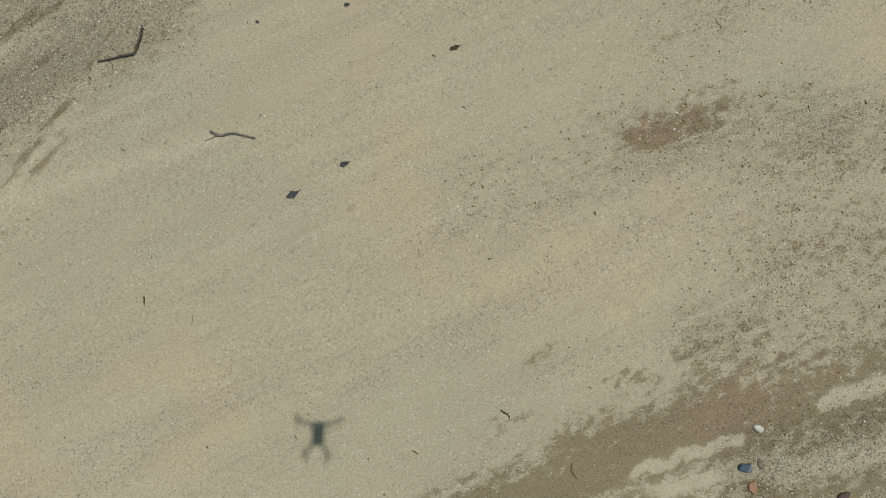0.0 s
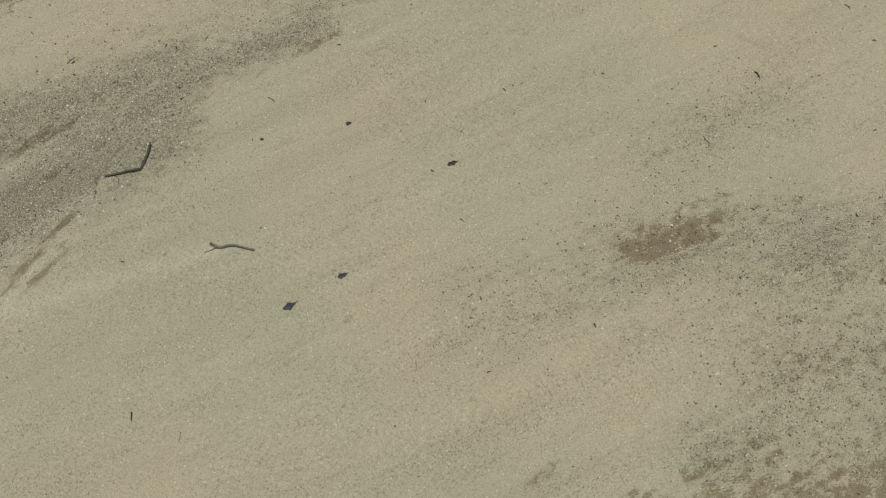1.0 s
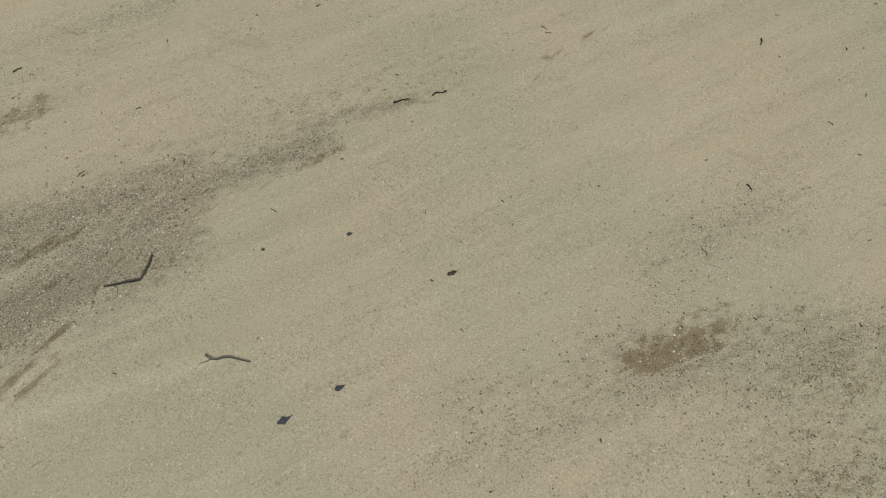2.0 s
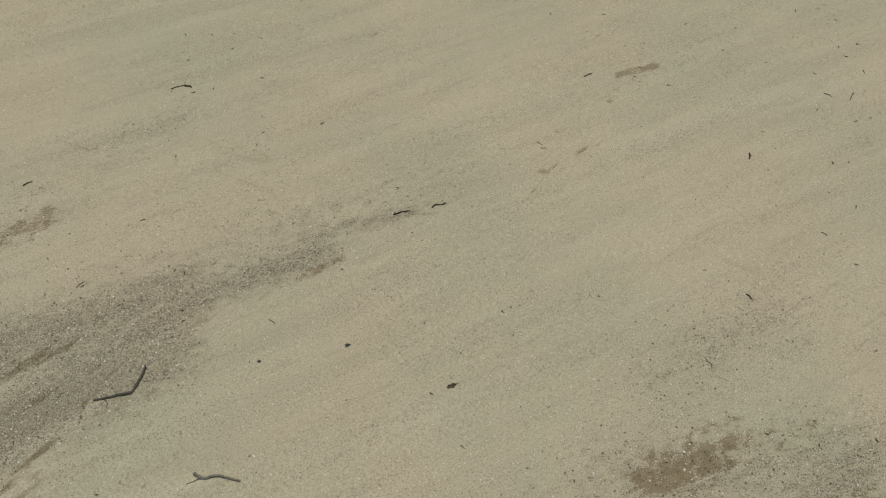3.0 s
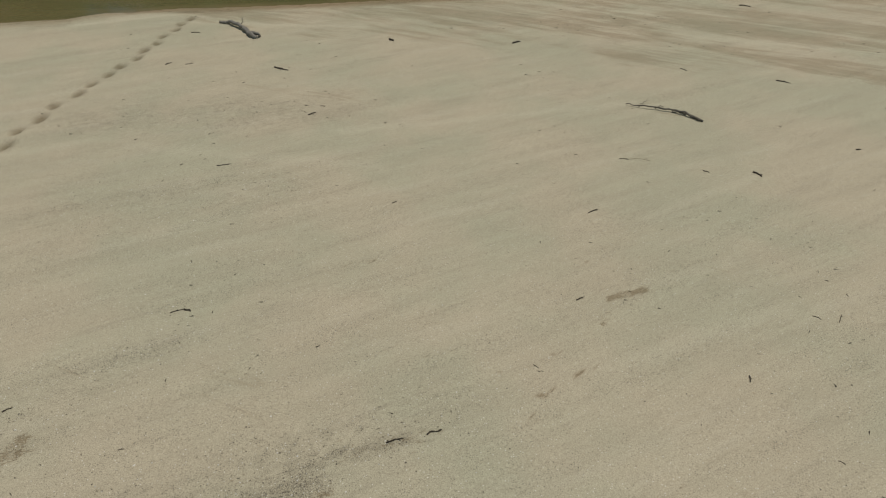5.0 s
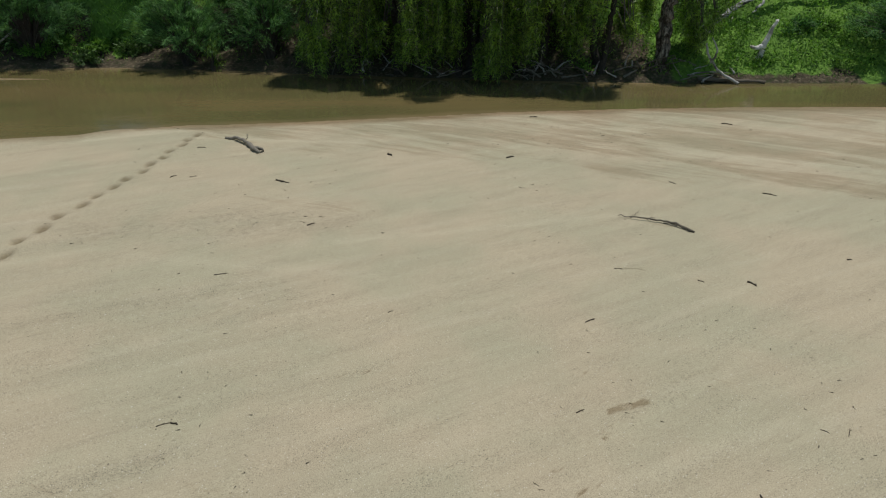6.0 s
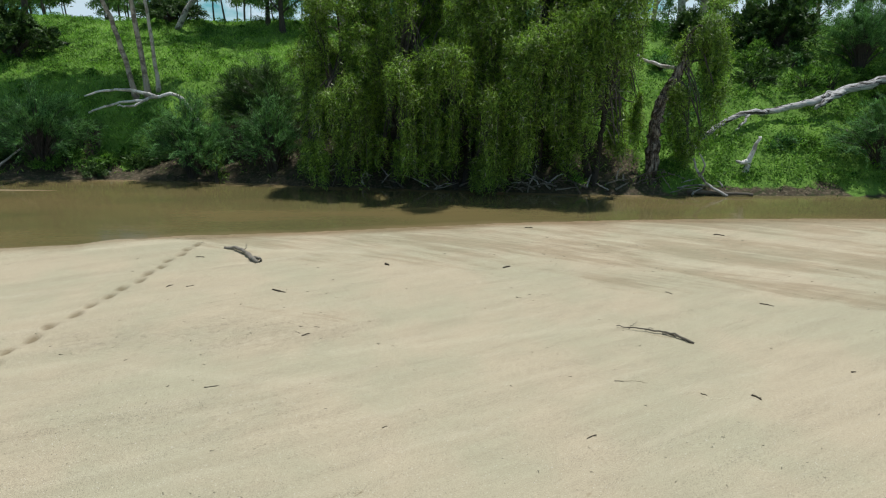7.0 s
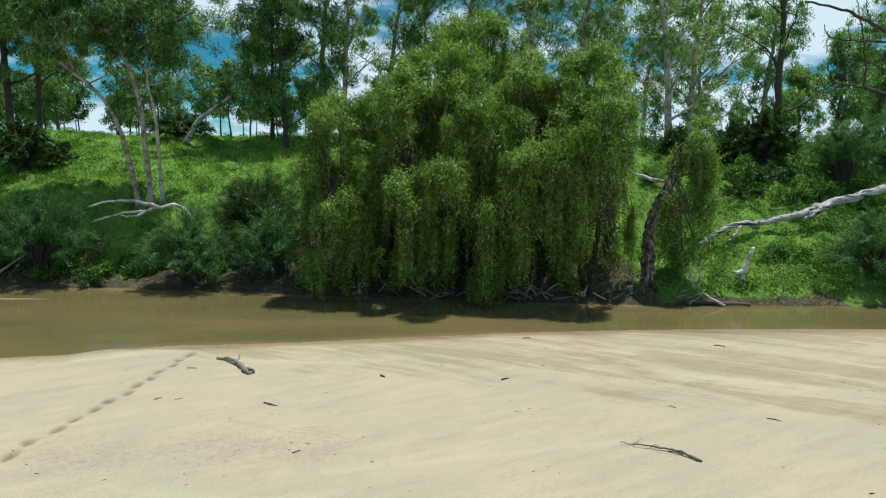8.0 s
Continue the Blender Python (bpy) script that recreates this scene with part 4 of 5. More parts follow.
def build_grass():
    pr = np.random.default_rng(5)
    n = 170000
    x = pr.uniform(-34, 34, n)
    s = pr.uniform(0, 1, n) ** 1.25 * 27 + 0.4
    y = far_shore(x) + s
    keep = (grass_cover(x, y) > pr.uniform(0, 1, n)) & (pr.random(n) > 0.4 * smooth(x, 6, 11)) & (np.abs(x) < 0.78 * y + 2)
    x, y = x[keep], y[keep]
    n = len(x)
    z = land(x, y)
    tall = pr.uniform(0.1, 0.26, n) * (0.65 + 0.8 * vnoise(x * 0.5, y * 0.5, 3)) * (1 - 0.5 * smooth(x, 6, 11))
    ax = pr.normal(0, 0.7, (n, 3))
    ax[:, 2] = 1
    c = np.stack([x, y, z + tall * 0.42], 1)
    thing("grass", leaves_mesh("grass", c, ax, tall * 1.05, 0.03 + 0.025 * pr.random(n), pr), GRASS, (0, 0, 0), "lush bright green grass on the far bank", "grass", kind="stuff")
    # leafy weeds in low mounds
    m = 1900
    mx = pr.uniform(-30, 32, m)
    my = far_shore(mx) + pr.uniform(0, 1, m) ** 1.3 * 22 + 0.7
    keep = (grass_cover(mx, my) > np.where(pr.random(m) < 0.15, -1, 0.25)) & ((mx > 5) | (pr.random(m) < 0.5))
    mx, my = mx[keep], my[keep]
    size = pr.uniform(0.2, 0.6, len(mx)) * (1 + 0.7 * smooth(mx, 6, 11) * pr.random(len(mx)))
    per = 110
    pick = np.repeat(np.arange(len(mx)), per)
    off = pr.normal(0, 0.5, (len(pick), 3)) * size[pick][:, None]
    px, py = mx[pick] + off[:, 0], my[pick] + off[:, 1]
    pz = land(px, py) + np.sqrt(np.maximum(0, size[pick] ** 2 * 0.8 - (off[:, 0] ** 2 + off[:, 1] ** 2) * 0.35)) * pr.random(len(pick)) ** 0.4 * 0.9 + 0.04
    length = pr.uniform(0.08, 0.16, len(pick))
    ax = pr.normal(0, 0.6, (len(pick), 3)) + np.array([0, -0.1, 0.4])
    thing("weeds", leaves_mesh("weeds", np.stack([px, py, pz], 1), ax, length, length * 0.5, pr), WEED, (0, 0, 0), "low leafy green weeds covering the slope", "weeds", kind="stuff")


# ---------------------------------------------------------------- dead wood
def log(name, path, radii, material, label, category, seed=1, sides=8, rough=0.08, wobble=0.0, group="", forks=(), power=1.0):
    """A piece of dead wood along a path; forks: further (path, radii)."""
    rng = random.Random(seed)
    foot = Vector(path[0])
    verts, faces = [], []
    for line, (r0, r1) in ((path, radii), *forks):
        pts = [p - foot for p in bend(line, 5, rng, wobble)]
        tube(verts, faces, pts, taper(len(pts), r0, r1, power), sides, rng, rough)
    return thing(name, mesh_of(name, verts, faces, sides > 5), material, foot, label, category, group)


def build_deadwood():
    def on(x, y, up):
        return (x, y, ground_at(x, y) + up)

    log("fallen_tree", [(11.1, 27.9, 1.3), (12.0, 28.5, 1.98), (13.6, 29.2, 2.68), (15.3, 29.8, 2.82), (16.6, 30.1, 3.05), (18.1, 30.4, 3.5), (19.9, 31.0, 3.9), (22.0, 31.6, 4.33), (24.3, 32.4, 4.7)], (0.1, 0.25), DEADWOOD_LYING,
        "long bleached fallen tree trunk lying on the green slope", "log", 3, 14, 0.07, 0.06, power=1.5, forks=(
            ([(18.8, 30.6, 3.65), (17.9, 30.15, 3.3), (17.2, 29.85, 2.95)], (0.17, 0.07)), ([(22.3, 31.7, 4.4), (22.8, 31.6, 4.75), (23.5, 31.4, 4.85)], (0.14, 0.07)),
            ([(14.0, 29.3, 2.7), (13.6, 29.0, 2.3), (13.3, 28.9, 2.0)], (0.06, 0.03))))
    log("dead_stump", [on(13.05, 26.9, -0.15), (13.08, 26.9, 0.75), (13.12, 26.9, 1.07), (13.27, 26.9, 1.55), (13.45, 26.9, 2.05)], (0.15, 0.06), DEADWOOD_WHITE, "short bleached broken branch standing in the grass", "stump", 4, 8, 0.12, 0.02,
        forks=(([(13.12, 26.9, 1.05), (12.85, 26.85, 0.97), (12.55, 26.85, 1.02)], (0.12, 0.04)),))
    log("dead_branch", [on(-10.0, 29.6, 0.05), (-11.2, 29.7, 3.1), (-12.4, 29.8, 3.15), (-13.0, 29.8, 3.0), (-14.2, 29.7, 2.85), (-15.4, 29.6, 2.45)], (0.09, 0.04), DEADWOOD_WHITE,
        "bleached forked dead branch lying over the shrubs", "branch", 5, 7, 0.1, 0.03, forks=(([(-12.4, 29.8, 3.15), (-13.4, 29.9, 3.4), (-14.6, 29.8, 3.4), (-15.5, 29.7, 3.15)], (0.085, 0.035)), ([(-12.9, 29.8, 3.0), (-13.4, 29.6, 2.75), (-14.0, 29.5, 2.8)], (0.06, 0.03))))
    log("leaning_branch", [on(-19.0, 28.0, 0.0), (-17.9, 28.2, 0.95), (-16.8, 28.4, 1.7)], (0.05, 0.03), DEADWOOD, "thin dead branch leaning on the muddy bank", "branch", 6, 6, 0.1, 0.02)
    log("broken_branch", [(8.2, 27.6, 5.2), (8.7, 27.5, 4.95), (9.4, 27.3, 4.75), (10.1, 27.1, 4.7)], (0.05, 0.09), DEADWOOD_WHITE, "bleached dead limb caught in the leaning tree", "branch", 7, 7, 0.1, 0.02)
    log("dead_log", [on(-16.9, 45.0, -0.1), (-16.0, 45.0, 7.7), (-15.0, 45.0, 8.5), (-13.6, 45.0, 9.6)], (0.2, 0.1), DEADWOOD, "pale dead trunk leaning at the top of the grass", "log", 8, 8, 0.1, 0.04)
    log("river_snag", [(11.7, 25.3, -0.12), (11.0, 25.5, 0.25), (10.5, 25.7, 0.85), (10.35, 25.8, 1.3)], (0.06, 0.035), DEADWOOD, "pale curved snag rising from the water's edge", "snag", 9, 7, 0.1, 0.02,
        forks=(([(10.6, 25.65, 0.6), (10.75, 25.6, 1.0), (10.5, 25.7, 1.55)], (0.05, 0.02)),))
    log("wet_log", [(10.2, 25.6, -0.02), (11.5, 25.5, -0.05), (12.8, 25.45, -0.08)], (0.09, 0.06), DRIFT, "dark wet log lying along the waterline", "log", 10, 8, 0.12, 0.02)
    rng = random.Random(4)
    for k in range(64):
        x = rng.choice((-4.5, -2.0, 0.5, 3.4, 3.9, 4.4, 6.5, 8.6, 10.4)) + rng.gauss(0, 0.9)
        y = float(far_shore(np.array([x]))[0]) + rng.uniform(-0.15, 0.9)
        a, long = rng.uniform(0, 6.28), rng.uniform(0.5, 1.7)
        z = max(ground_at(x, y), WATER) + 0.03
        end = (x + long * math.cos(a), y + 0.4 * long * math.sin(a), z + rng.uniform(0.05, 0.6))
        mid = ((x + end[0]) / 2 + rng.uniform(-.1, .1), (y + end[1]) / 2, (z + end[2]) / 2 + rng.uniform(0, 0.15))
        log("bank_branch", [(x, y, z), mid, end], (rng.uniform(0.02, 0.05), 0.01), DEADWOOD if k % 3 == 1 else DRIFT_GREY if k % 3 else DRIFT, "dead branch tangled at the foot of the bank", "branch", 100 + k, 6, 0.1, 0.02, "flood debris under the trees")
    # bare tree whose branches reach in from beside the fallen trunk
    z = ground_at(27.5, 34.2)
    log("dead_tree", [(27.5, 34.2, z), (27.2, 34.0, z + 3), (26.6, 33.8, z + 6), (26.2, 33.6, z + 8.5)], (0.3, 0.12), BARK_DARK, "leafless dark tree with crooked bare branches", "tree", 12, 8, 0.1, 0.05, forks=(
        ([(26.6, 33.8, 10.6), (24.1, 33.5, 11.6), (22.6, 33.5, 12.1), (21.4, 33.5, 12.7), (20.2, 33.5, 13.15), (18.4, 33.5, 13.5)], (0.13, 0.05)),
        ([(26.9, 33.9, 9.0), (24.4, 33.5, 9.0), (22.9, 33.5, 9.05), (21.8, 33.5, 9.4), (20.7, 33.5, 9.5), (20.1, 33.5, 9.75), (19.8, 33.5, 10.6)], (0.13, 0.03)),
        ([(21.8, 33.5, 9.4), (21.75, 33.5, 10.6), (21.4, 33.5, 12.0), (20.9, 33.5, 13.7)], (0.06, 0.02)),
        ([(26.5, 33.7, 11.0), (24.1, 33.5, 11.5), (22.6, 33.5, 11.6), (21.0, 33.5, 11.65), (19.8, 33.5, 11.8), (19.45, 33.5, 12.4)], (0.08, 0.02)),
        ([(24.4, 33.5, 9.4), (22.8, 33.5, 10.25), (21.75, 33.5, 10.65)], (0.06, 0.03)),
        ([(22.0, 33.5, 12.35), (21.5, 33.4, 12.9), (21.3, 33.4, 13.8)], (0.04, 0.015)),
        ([(20.9, 33.5, 11.66), (20.6, 33.4, 12.1), (20.65, 33.4, 12.6)], (0.035, 0.012)),
        ([(20.7, 33.5, 9.5), (19.9, 33.5, 9.1), (19.2, 33.5, 9.2)], (0.04, 0.012))))


# ---------------------------------------------------------------- things on the sand
def stick(x0, y0, x1, y1, r, label, material=TWIG, bow=0.06, seed=0, name="twig", category="twig", lift=0.0, group="twigs on the sand"):
    """A crooked twig lying on the sand."""
    r *= 0.6
    rng = random.Random(seed * 31 + int(abs(x0 * 100)) + int(abs(y0 * 10)))
    long = math.hypot(x1 - x0, y1 - y0)
    nx, ny = -(y1 - y0) / long, (x1 - x0) / long
    pts = []
    for k in range(4):
        t = k / 3
        side = bow * long * math.sin(t * math.pi) + (rng.uniform(-0.08, 0.08) * long if 0 < k < 3 else 0)
        x, y = x0 + (x1 - x0) * t + nx * side, y0 + (y1 - y0) * t + ny * side
        pts.append(Vector((x, y, ground_at(x, y) + r * 0.6 + lift * math.sin(t * math.pi))))
    verts, faces = [], []
    line = [p - pts[0] for p in bend(pts, 3, rng, r * 0.25)]
    radii = [r * rng.uniform(0.65, 1.15) * (1.15 - 0.5 * i / len(line)) for i in range(len(line))]
    radii[-1] *= 0.4
    tube(verts, faces, line, radii, 6, rng, 0.2)
    fork = line[rng.randint(3, 6)]
    way = rng.choice((-1, 1)) * rng.uniform(0.1, 0.2) * long
    shoot = fork + Vector((nx * way + (x1 - x0) * 0.16, ny * way + (y1 - y0) * 0.16, r * 0.4))
    tube(verts, faces, [fork, fork.lerp(shoot, 0.5) + Vector((0, 0, r * 0.5)), shoot], (r * 0.6, r * 0.45, r * 0.2), 5)
    return thing(name, mesh_of(name, verts, faces, True), material, pts[0], label, category, group)


def rock(x, y, a, b, c, material, label, category, seed, name="stone", turn=0.0, sink=0.35):
    rng = random.Random(seed)
    bm = bmesh.new()
    bmesh.ops.create_icosphere(bm, subdivisions=2, radius=1)
    off = Vector((rng.uniform(-9, 9), rng.uniform(-9, 9), rng.uniform(-9, 9)))
    for v in bm.verts:
        v.co *= 1 + 0.3 * noise.noise(v.co * 1.3 + off)
        v.co = Vector((v.co.x * a, v.co.y * b, v.co.z * c))
    me = bpy.data.meshes.new(name)
    bm.to_mesh(me)
    bm.free()
    me.polygons.foreach_set("use_smooth", [True] * len(me.polygons))
    return thing(name, me, material, (x, y, ground_at(x, y) + c * (1 - 2 * sink)), label, category, turn=turn)


def dry_leaf(x, y, long, wide, turn, material, label, seed, curl=0.35):
    """A curled dead leaf with a stalk."""
    verts, faces = [], []
    n = 7
    for i in range(n):
        t = i / (n - 1)
        w = wide * math.sin(math.pi * min(1, t * 0.92 + 0.06)) ** 0.8 * (1 + 0.38 * math.sin(11 * t + 2.3 * seed) * (t > 0.1))
        for k in range(5):
            q = (k - 2) / 2
            verts.append(((t - 0.5) * long, q * w * 0.5, 0.006 + curl * wide * abs(q) ** 1.6 * (1.5 if q > 0 else 0.6) + 0.25 * wide * (t - 0.5) ** 2 + 0.004 * math.sin(9 * t + q * 3 + seed)))
    for i in range(n - 1):
        for k in range(4):
            a = i * 5 + k
            faces.append((a, a + 1, a + 6, a + 5))
    tube(verts, faces, [(long * 0.45, 0, 0.012), (long * 0.62, 0.01, 0.012), (long * 0.75, 0.004, 0.008)], (0.003, 0.003, 0.002), 4)
    me = mesh_of("dead_leaf", verts, faces, True)
    return thing("dead_leaf", me, material, (x, y, ground_at(x, y)), label, "leaf", "dead leaves on the sand", turn=turn)


def build_litter():
    leaf_black = wood_material("blackened_leaf", (0.17, 0.185, 0.2), (0.075, 0.082, 0.09), 45.0, None, 0.6)
    leaf_brown = wood_material("brown_leaf", (0.17, 0.13, 0.09), (0.1, 0.078, 0.055), 45.0, None, 0.7)
    # bent stick with two arms and the forked stick
    def lay(pts, r):
        return [Vector((x, y, ground_at(x, y) + r * 0.7 + up)) for x, y, up in pts]
    log("bent_stick", lay([(-3.03, 2.225, 0), (-2.89, 2.26, 0.01), (-2.72, 2.30, 0.015)], 0.01), (0.008, 0.011), DRIFT, "dark weathered stick bent into two arms on the sand", "stick", 21, 7, 0.15, 0.004,
        forks=((lay([(-2.72, 2.29, 0.0), (-2.675, 2.40, 0.02), (-2.64, 2.55, 0.03)], 0.01), (0.012, 0.008)), (lay([(-2.95, 2.24, 0), (-2.91, 2.21, 0), (-2.895, 2.15, 0)], 0.004), (0.005, 0.003))))
    log("forked_stick", lay([(-2.01, 1.605, 0.01), (-1.93, 1.565, 0), (-1.82, 1.585, 0.008), (-1.73, 1.57, 0.004), (-1.62, 1.545, 0)], 0.013), (0.013, 0.008), DRIFT_GREY, "grey weathered stick with a short side twig", "stick", 22, 7, 0.15, 0.003,
        forks=((lay([(-1.95, 1.565, 0), (-2.0, 1.545, 0), (-2.06, 1.515, 0)], 0.005), (0.006, 0.003)),))
    log("fallen_branch", lay([(3.77, 12.36, 0.02), (4.05, 12.25, 0.03), (4.4, 12.13, 0.03), (4.75, 11.98, 0.05), (5.08, 11.62, 0.0)], 0.02), (0.007, 0.024), DRIFT, "long dark dead branch half buried in the sand", "branch", 23, 8, 0.2, 0.02,
        forks=((lay([(4.0, 12.27, 0.02), (4.12, 12.38, 0.05), (4.25, 12.55, 0.06)], 0.004), (0.007, 0.003)), (lay([(4.6, 12.03, 0.01), (4.82, 11.9, 0.03), (5.0, 11.66, 0.01)], 0.01), (0.012, 0.018)), (lay([(4.3, 12.16, 0.02), (4.42, 12.22, 0.04), (4.55, 12.18, 0.01)], 0.004), (0.008, 0.004))))
    log("drift_log", lay([(-5.8, 17.5, 0.0), (-5.45, 17.35, 0.03), (-5.1, 17.0, 0.06), (-4.85, 16.62, 0.02), (-4.58, 16.32, 0.0)], 0.04), (0.036, 0.062), DRIFT_GREY, "grey driftwood log with a gnarled root end", "log", 24, 9, 0.22, 0.03,
        forks=((lay([(-4.8, 16.55, 0.02), (-4.62, 16.5, 0.04), (-4.5, 16.38, 0.02)], 0.04), (0.05, 0.03)), (lay([(-5.2, 17.1, 0.05), (-5.12, 17.2, 0.14), (-5.12, 17.3, 0.2)], 0.01), (0.012, 0.006))))
    dry_leaf(-1.28, 1.05, 0.115, 0.048, 28, leaf_black, "blackened curled dead leaf lying on the sand", 1)
    dry_leaf(-0.84, 1.32, 0.08, 0.038, 20, leaf_black, "blackened curled dead leaf lying on the sand", 2)
    dry_leaf(0.11, 2.37, 0.085, 0.034, 18, leaf_brown, "brown dead leaf lying on the sand", 3)
    dry_leaf(-0.85, 2.76, 0.045, 0.028, 10, leaf_black, "small dark leaf fragment on the sand", 4)
    rock(-1.64, 2.60, 0.017, 0.014, 0.012, stone_material("dark_stone", (0.05, 0.045, 0.04), (0.09, 0.08, 0.07)), "small dark pebble on pale sand", "stone", 5)
    dark, pale, straw = "short dark twig lying on the sand", "bleached pale twig lying on the sand", "thin straw-coloured twig on the sand"
    stick(-2.525, 0.165, -2.52, 0.09, 0.011, dark)
    stick(-2.10, 0.01, -2.11, -0.08, 0.004, dark)
    stick(0.505, -0.76, 0.585, -0.84, 0.012, "curved dark bark strip on the sand", bow=0.14)
    stick(-0.225, -1.095, -0.175, -1.125, 0.009, dark)
    stick(1.10, -1.19, 1.14, -1.32, 0.007, dark, bow=-0.15)
    stick(0.25, 1.14, 0.30, 1.165, 0.006, dark)
    stick(-3.27, 0.67, -3.18, 0.725, 0.003, straw, TWIG_PALE)
    stick(2.43, 2.67, 2.465, 2.55, 0.006, pale, DEADWOOD, 0.12)
    stick(2.5, 2.47, 2.58, 2.44, 0.004, pale, DEADWOOD)
    stick(2.76, -1.0, 2.96, -1.025, 0.006, "thin yellow-brown twig on damp sand", TWIG_PALE)
    stick(-1.62, 3.03, -1.55, 2.985, 0.006, dark)
    stick(-3.31, 6.20, -3.16, 6.27, 0.012, "bent dark twig with a thick end", bow=0.1)
    stick(-3.16, 6.27, -3.06, 6.225, 0.018, dark)
    stick(2.31, 8.48, 2.48, 8.58, 0.018, dark)
    stick(3.50, 5.18, 3.475, 5.08, 0.014, dark)
    stick(2.985, 3.335, 3.03, 3.265, 0.011, dark)
    stick(1.78, 6.455, 1.90, 6.52, 0.013, dark)
    stick(-4.55, 4.66, -4.47, 4.72, 0.012, dark)
    stick(-3.56, 3.38, -3.50, 3.445, 0.007, dark)
    stick(3.955, 4.075, 4.005, 4.03, 0.007, dark)
    stick(4.67, 6.165, 4.75, 6.10, 0.009, dark)
    stick(4.95, 6.05, 5.05, 6.2, 0.008, dark)
    stick(1.10, 5.34, 1.16, 5.29, 0.007, dark)
    stick(1.14, 5.25, 1.21, 5.235, 0.006, dark)
    stick(-2.30, 3.195, -2.23, 3.26, 0.007, straw, TWIG_PALE)
    stick(-3.15, 4.19, -3.09, 4.205, 0.008, dark)
    stick(-0.50, 4.28, -0.33, 4.335, 0.014, "flat dark bark strip on gravelly sand")
    stick(-0.09, 4.38, 0.06, 4.445, 0.016, "flat dark bark strip on gravelly sand")
    stick(5.30, 9.70, 5.40, 9.55, 0.026, "short thick dark stick on the sand")
    stick(4.48, 9.75, 4.56, 9.68, 0.013, dark)
    stick(3.16, 10.17, 3.32, 10.14, 0.012, dark)
    stick(3.34, 10.16, 3.7, 10.1, 0.005, straw, TWIG_PALE)
    stick(-3.70, 14.35, -3.36, 14.19, 0.032, "short dark driftwood piece on the sand")
    stick(-2.54, 11.90, -2.40, 11.99, 0.02, dark)
    stick(-3.76, 9.89, -3.53, 9.965, 0.016, "short grey driftwood stick on the sand", DRIFT)
    stick(-6.20, 14.48, -6.10, 14.64, 0.02, dark)
    stick(-5.76, 14.52, -5.60, 14.60, 0.014, dark)
    stick(7.36, 13.69, 7.62, 13.54, 0.022, dark)
    stick(5.48, 14.39, 5.60, 14.26, 0.016, dark)
    stick(7.48, 10.53, 7.57, 10.54, 0.022, dark)
    stick(-1.22, 16.2, -1.12, 16.12, 0.045, dark)
    stick(1.82, 15.99, 2.02, 16.12, 0.035, dark)
    stick(-0.71, 8.73, -0.63, 8.775, 0.012, dark)
    stick(-6.3, 16.7, -6.05, 16.66, 0.02, dark)
    stick(8.6, 19.2, 8.9, 19.1, 0.03, dark)
    stick(2.9, 19.9, 3.15, 19.95, 0.03, dark)

    # the small cluster of stones and shards on damp sand
    rock(2.65, -0.90, 0.05, 0.032, 0.026, stone_material("white_quartz", (0.62, 0.61, 0.54), (0.33, 0.34, 0.25), 18.0, 0.5), "rounded whitish quartz stone on damp sand", "stone", 8, turn=-30)
    rock(2.66, -1.19, 0.03, 0.045, 0.016, stone_material("grey_brown_stone", (0.24, 0.19, 0.145), (0.15, 0.12, 0.095)), "flat grey-brown stone on damp sand", "stone", 9, turn=20)
    rock(3.33, -1.44, 0.055, 0.03, 0.03, stone_material("plum_stone", (0.13, 0.085, 0.075), (0.08, 0.055, 0.05)), "dark plum-brown stone on sand", "stone", 10, turn=25)
    shard(2.525, -1.215, 0.085, 0.066, 0.03, 3, stone_material("blue_glaze", (0.022, 0.055, 0.085), (0.014, 0.033, 0.052), 12.0, 0.4), "broken dark blue ceramic piece with a chipped edge", 11)
    shard(2.58, -1.37, 0.055, 0.09, 0.025, 12, stone_material("terracotta", (0.36, 0.21, 0.13), (0.28, 0.155, 0.095), 30.0), "broken orange terracotta shard on the sand", 12)


def shard(x, y, a, b, c, turn, material, label, seed):
    """A broken flat piece with chipped, bevelled edges."""
    rng = random.Random(seed)
    bm = bmesh.new()
    ring = []
    for k in range(9):
        t = 2 * math.pi * k / 9
        r = rng.uniform(0.75, 1.1) * (0.62 if k == 2 else 1)
        ring.append((a * 0.62 * r * math.cos(t) * (1.25 if abs(math.cos(t)) > 0.6 else 1), b * 0.62 * r * math.sin(t) * 1.15))
    low = [bm.verts.new((px, py, -0.004)) for px, py in ring]
    top = [bm.verts.new((px * 0.93, py * 0.93, c * rng.uniform(0.8, 1.1))) for px, py in ring]
    bm.faces.new(list(reversed(low)))
    bm.faces.new(top)
    for k in range(9):
        bm.faces.new((low[k], low[(k + 1) % 9], top[(k + 1) % 9], top[k]))
    bmesh.ops.bevel(bm, geom=[e for e in bm.edges if e.verts[0] in top and e.verts[1] in top], offset=0.004, segments=2, affect="EDGES")
    me = bpy.data.meshes.new("shard")
    bm.to_mesh(me)
    bm.free()
    return thing("shard", me, material, (x, y, ground_at(x, y)), label, "shard", turn=turn)


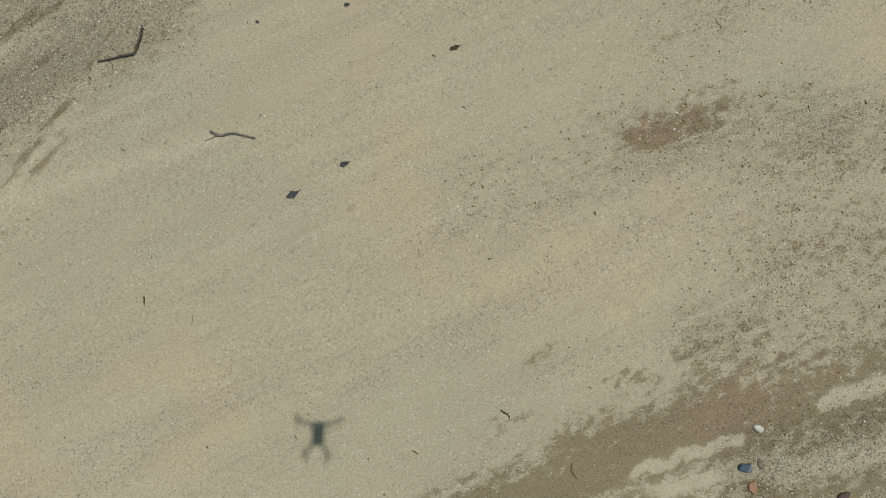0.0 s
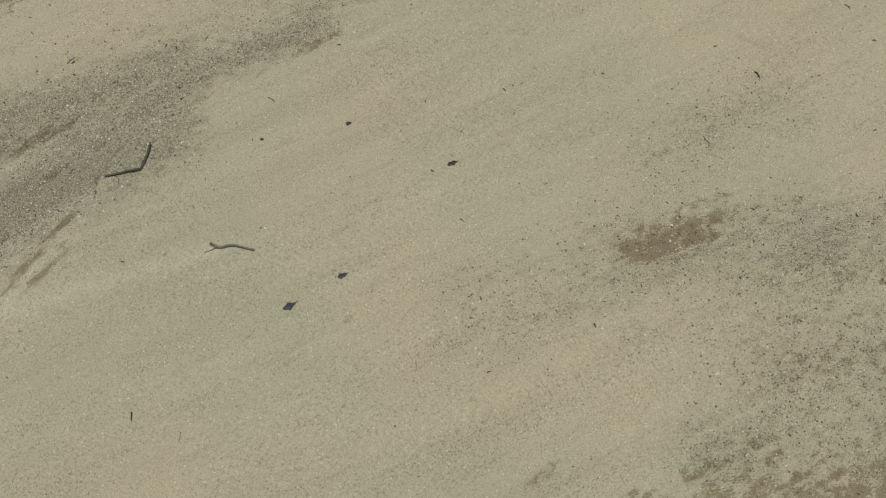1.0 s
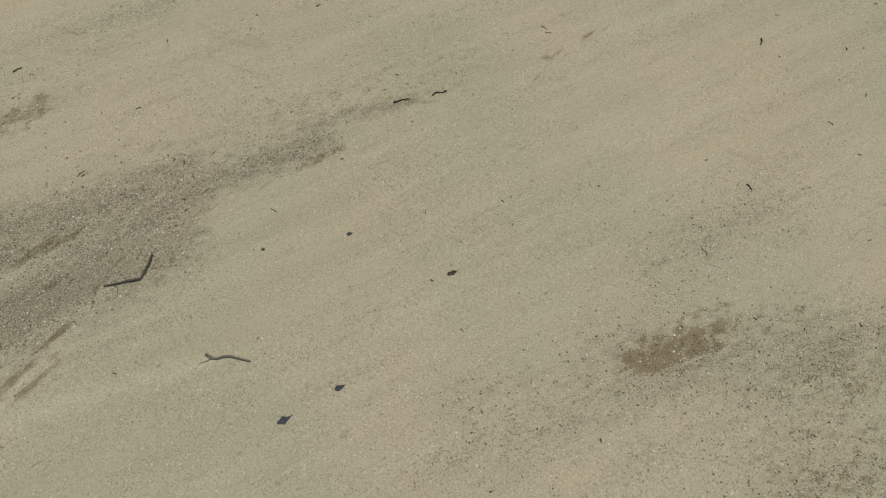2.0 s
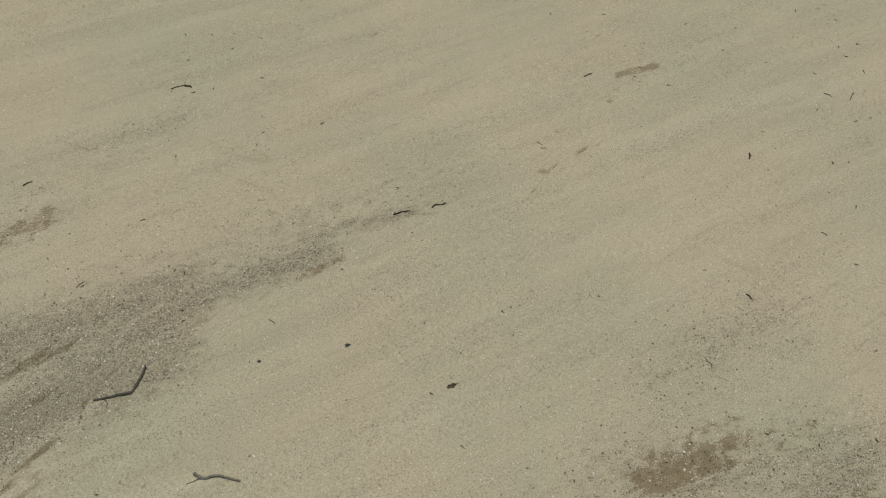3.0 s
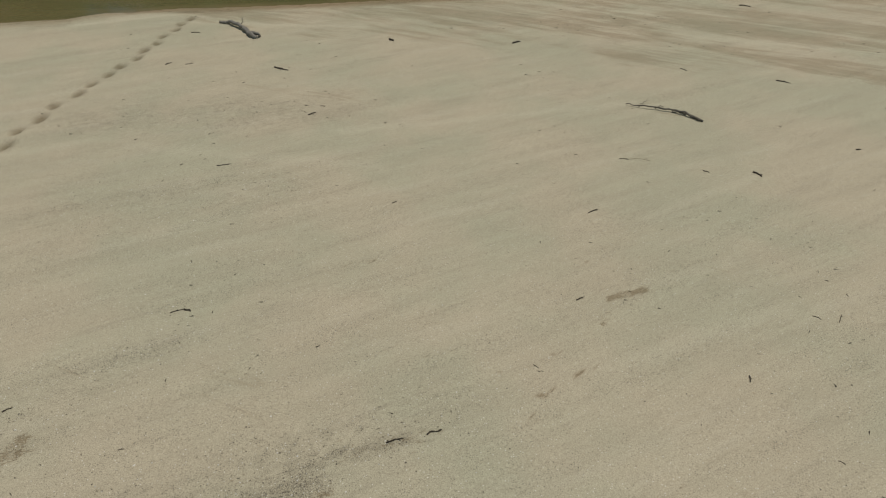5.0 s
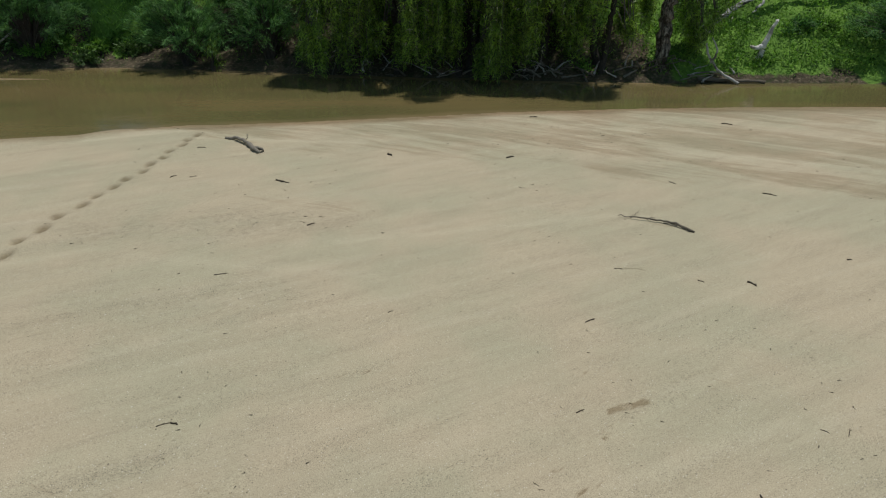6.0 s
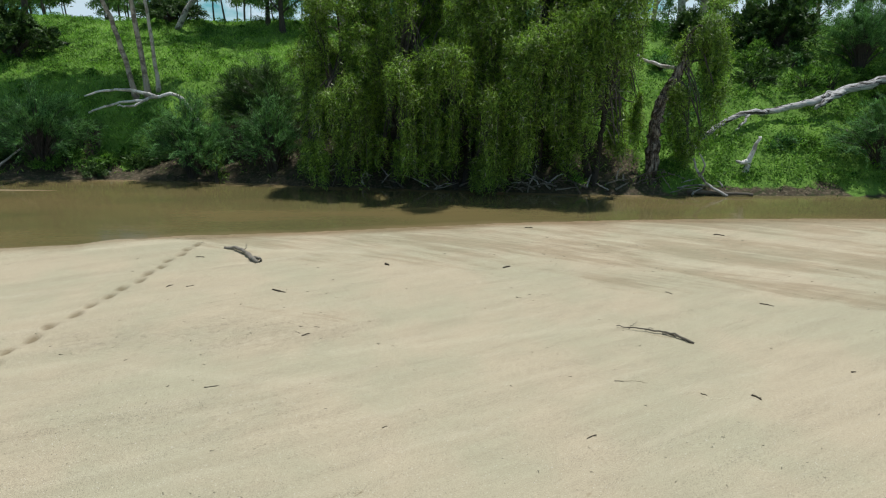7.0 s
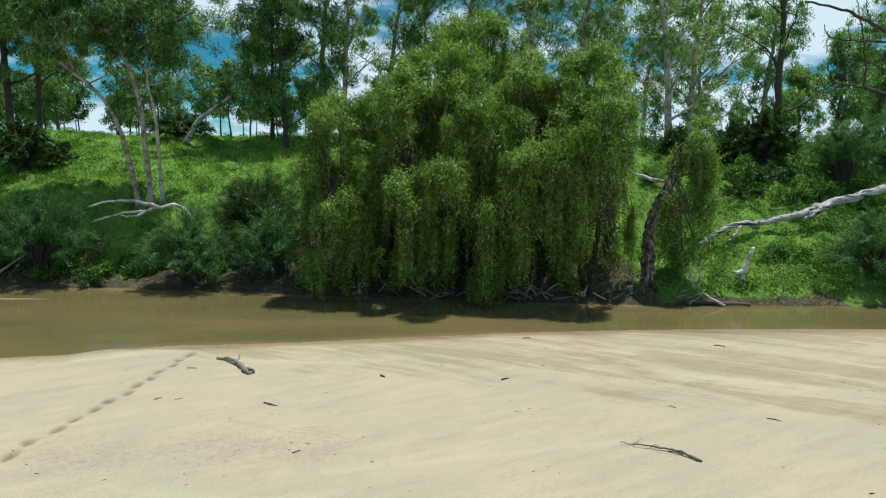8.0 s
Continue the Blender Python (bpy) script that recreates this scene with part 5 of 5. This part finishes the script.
def build_gravel():
    """Small stones and bits of bark strewn over the gravelly strips, too many to count."""
    pr = np.random.default_rng(9)
    n = 230000
    x, y = pr.uniform(-6, 6, n), pr.uniform(-2, 10, n)
    chance = field("gravel", x, y) * (0.35 + 1.3 * vnoise(x * 2.5, y * 2.5, 77)) * 0.85 + 0.024 * vnoise(x * 0.8, y * 0.8, 71)
    keep = pr.random(n) < chance * np.clip(5.0 / np.hypot(5.0, np.maximum(y, 0)), 0.3, 1)
    x, y = x[keep], y[keep]
    n = len(x)
    z = land(x, y)
    size = 0.003 + 0.0075 * pr.random(n) ** 3
    octa = np.array([(1, 0, 0), (0, 1, 0), (-1, 0, 0), (0, -1, 0), (0.1, 0.1, 0.75), (0, 0, -0.7)])
    tris = np.array([(0, 1, 4), (1, 2, 4), (2, 3, 4), (3, 0, 4), (1, 0, 5), (2, 1, 5), (3, 2, 5), (0, 3, 5)])
    co = octa[None] * pr.uniform(0.65, 1.35, (n, 6, 1)) * size[:, None, None] * pr.uniform(0.7, 1.3, (n, 1, 3))
    a = pr.uniform(0, 6.28, n)
    ca, sa = np.cos(a)[:, None], np.sin(a)[:, None]
    rx, ry = co[..., 0] * ca - co[..., 1] * sa, co[..., 0] * sa + co[..., 1] * ca
    co = np.stack([rx + x[:, None], ry + y[:, None], co[..., 2] + (z + size * 0.3)[:, None]], -1)
    faces = (tris[None] + 6 * np.arange(n)[:, None, None]).reshape(-1, 3)
    me = bpy.data.meshes.new("gravel")
    me.from_pydata(co.reshape(-1, 3), [], faces.tolist())
    me.update()
    thing("gravel", me, PEBBLE, (0, 0, 0), "scattered dark and pale pebbles and grit on the sand", "gravel", kind="stuff")
    # bark crumbs and tiny twigs
    n = 4200
    x, y = pr.uniform(-9, 11, n), pr.uniform(-1.8, 19, n)
    keep = pr.random(n) < 0.06 + 0.7 * field("gravel", x, y) + 0.8 * vnoise(x * 0.4, y * 0.4, 91) ** 4
    x, y = x[keep], y[keep]
    n = len(x)
    ax = np.stack([pr.normal(0, 1, n), pr.normal(0, 0.7, n), pr.normal(0, 0.12, n)], 1)
    length = pr.uniform(0.02, 0.07, n) * (0.7 + 0.05 * y)
    thing("bark_crumbs", leaves_mesh("bark_crumbs", np.stack([x, y, land(x, y) + 0.008], 1), ax, length, 0.006 + length * 0.12, pr), TWIG, (0, 0, 0), "tiny dark bark crumbs strewn over the sand", "litter", kind="stuff")


# ---------------------------------------------------------------- the hovering drone
def build_drone():
    m = Mat("grey_plastic", 0.5, 0.4)
    grey = m.done(m.mix(m.ramp(m.noise(40.0), 0.3, 0.7), (0.16, 0.16, 0.165), (0.2, 0.2, 0.205)))
    d = 7.3
    spot = Vector((-1.015, -0.967, 0)) + TO_SUN * d
    drone = thing("drone", None, None, spot, "small grey quadcopter drone hovering over the sand", "drone")
    bm = bmesh.new()
    bmesh.ops.create_cube(bm, size=1)
    for v in bm.verts:
        pinch = 0.8 if v.co.y < 0 else 1.0
        v.co = Vector((v.co.x * 0.108 * pinch, v.co.y * 0.19, v.co.z * 0.07))
    bmesh.ops.bevel(bm, geom=bm.edges[:], offset=0.015, segments=3, affect="EDGES")
    me = bpy.data.meshes.new("body")
    bm.to_mesh(me)
    bm.free()
    part("body", me, grey, drone)
    for sx, sy, kx, ky, spin in ((-1, 1, 0.17, 0.125, 1.6), (1, 1, 0.18, 0.12, 0.55), (-1, -1, 0.1, 0.165, 1.9), (1, -1, 0.095, 0.18, 1.2)):
        verts, faces = [], []
        line = bend([(sx * 0.035, sy * 0.07, 0), (sx * kx * 0.65, sy * ky * 0.72, 0.01), (sx * kx, sy * ky, 0.02)], 4)
        tube(verts, faces, line, taper(len(line), 0.014, 0.011), 6)
        tube(verts, faces, [(sx * kx, sy * ky, 0.0), (sx * kx, sy * ky, 0.045)], (0.016, 0.016), 8)
        arm = part("arm", mesh_of("arm", verts, faces), grey, drone)
        verts, faces = [], []
        for k in (0, 1):
            a = spin + k * math.pi
            tube(verts, faces, [(sx * kx, sy * ky, 0.048), (sx * kx + 0.075 * math.cos(a), sy * ky + 0.075 * math.sin(a), 0.05)], (0.01, 0.005), 4)
        part("propeller", mesh_of("propeller", verts, faces), grey, arm)


build_trees()
build_shrubs()
build_grass()
build_deadwood()
build_litter()
build_gravel()
build_drone()
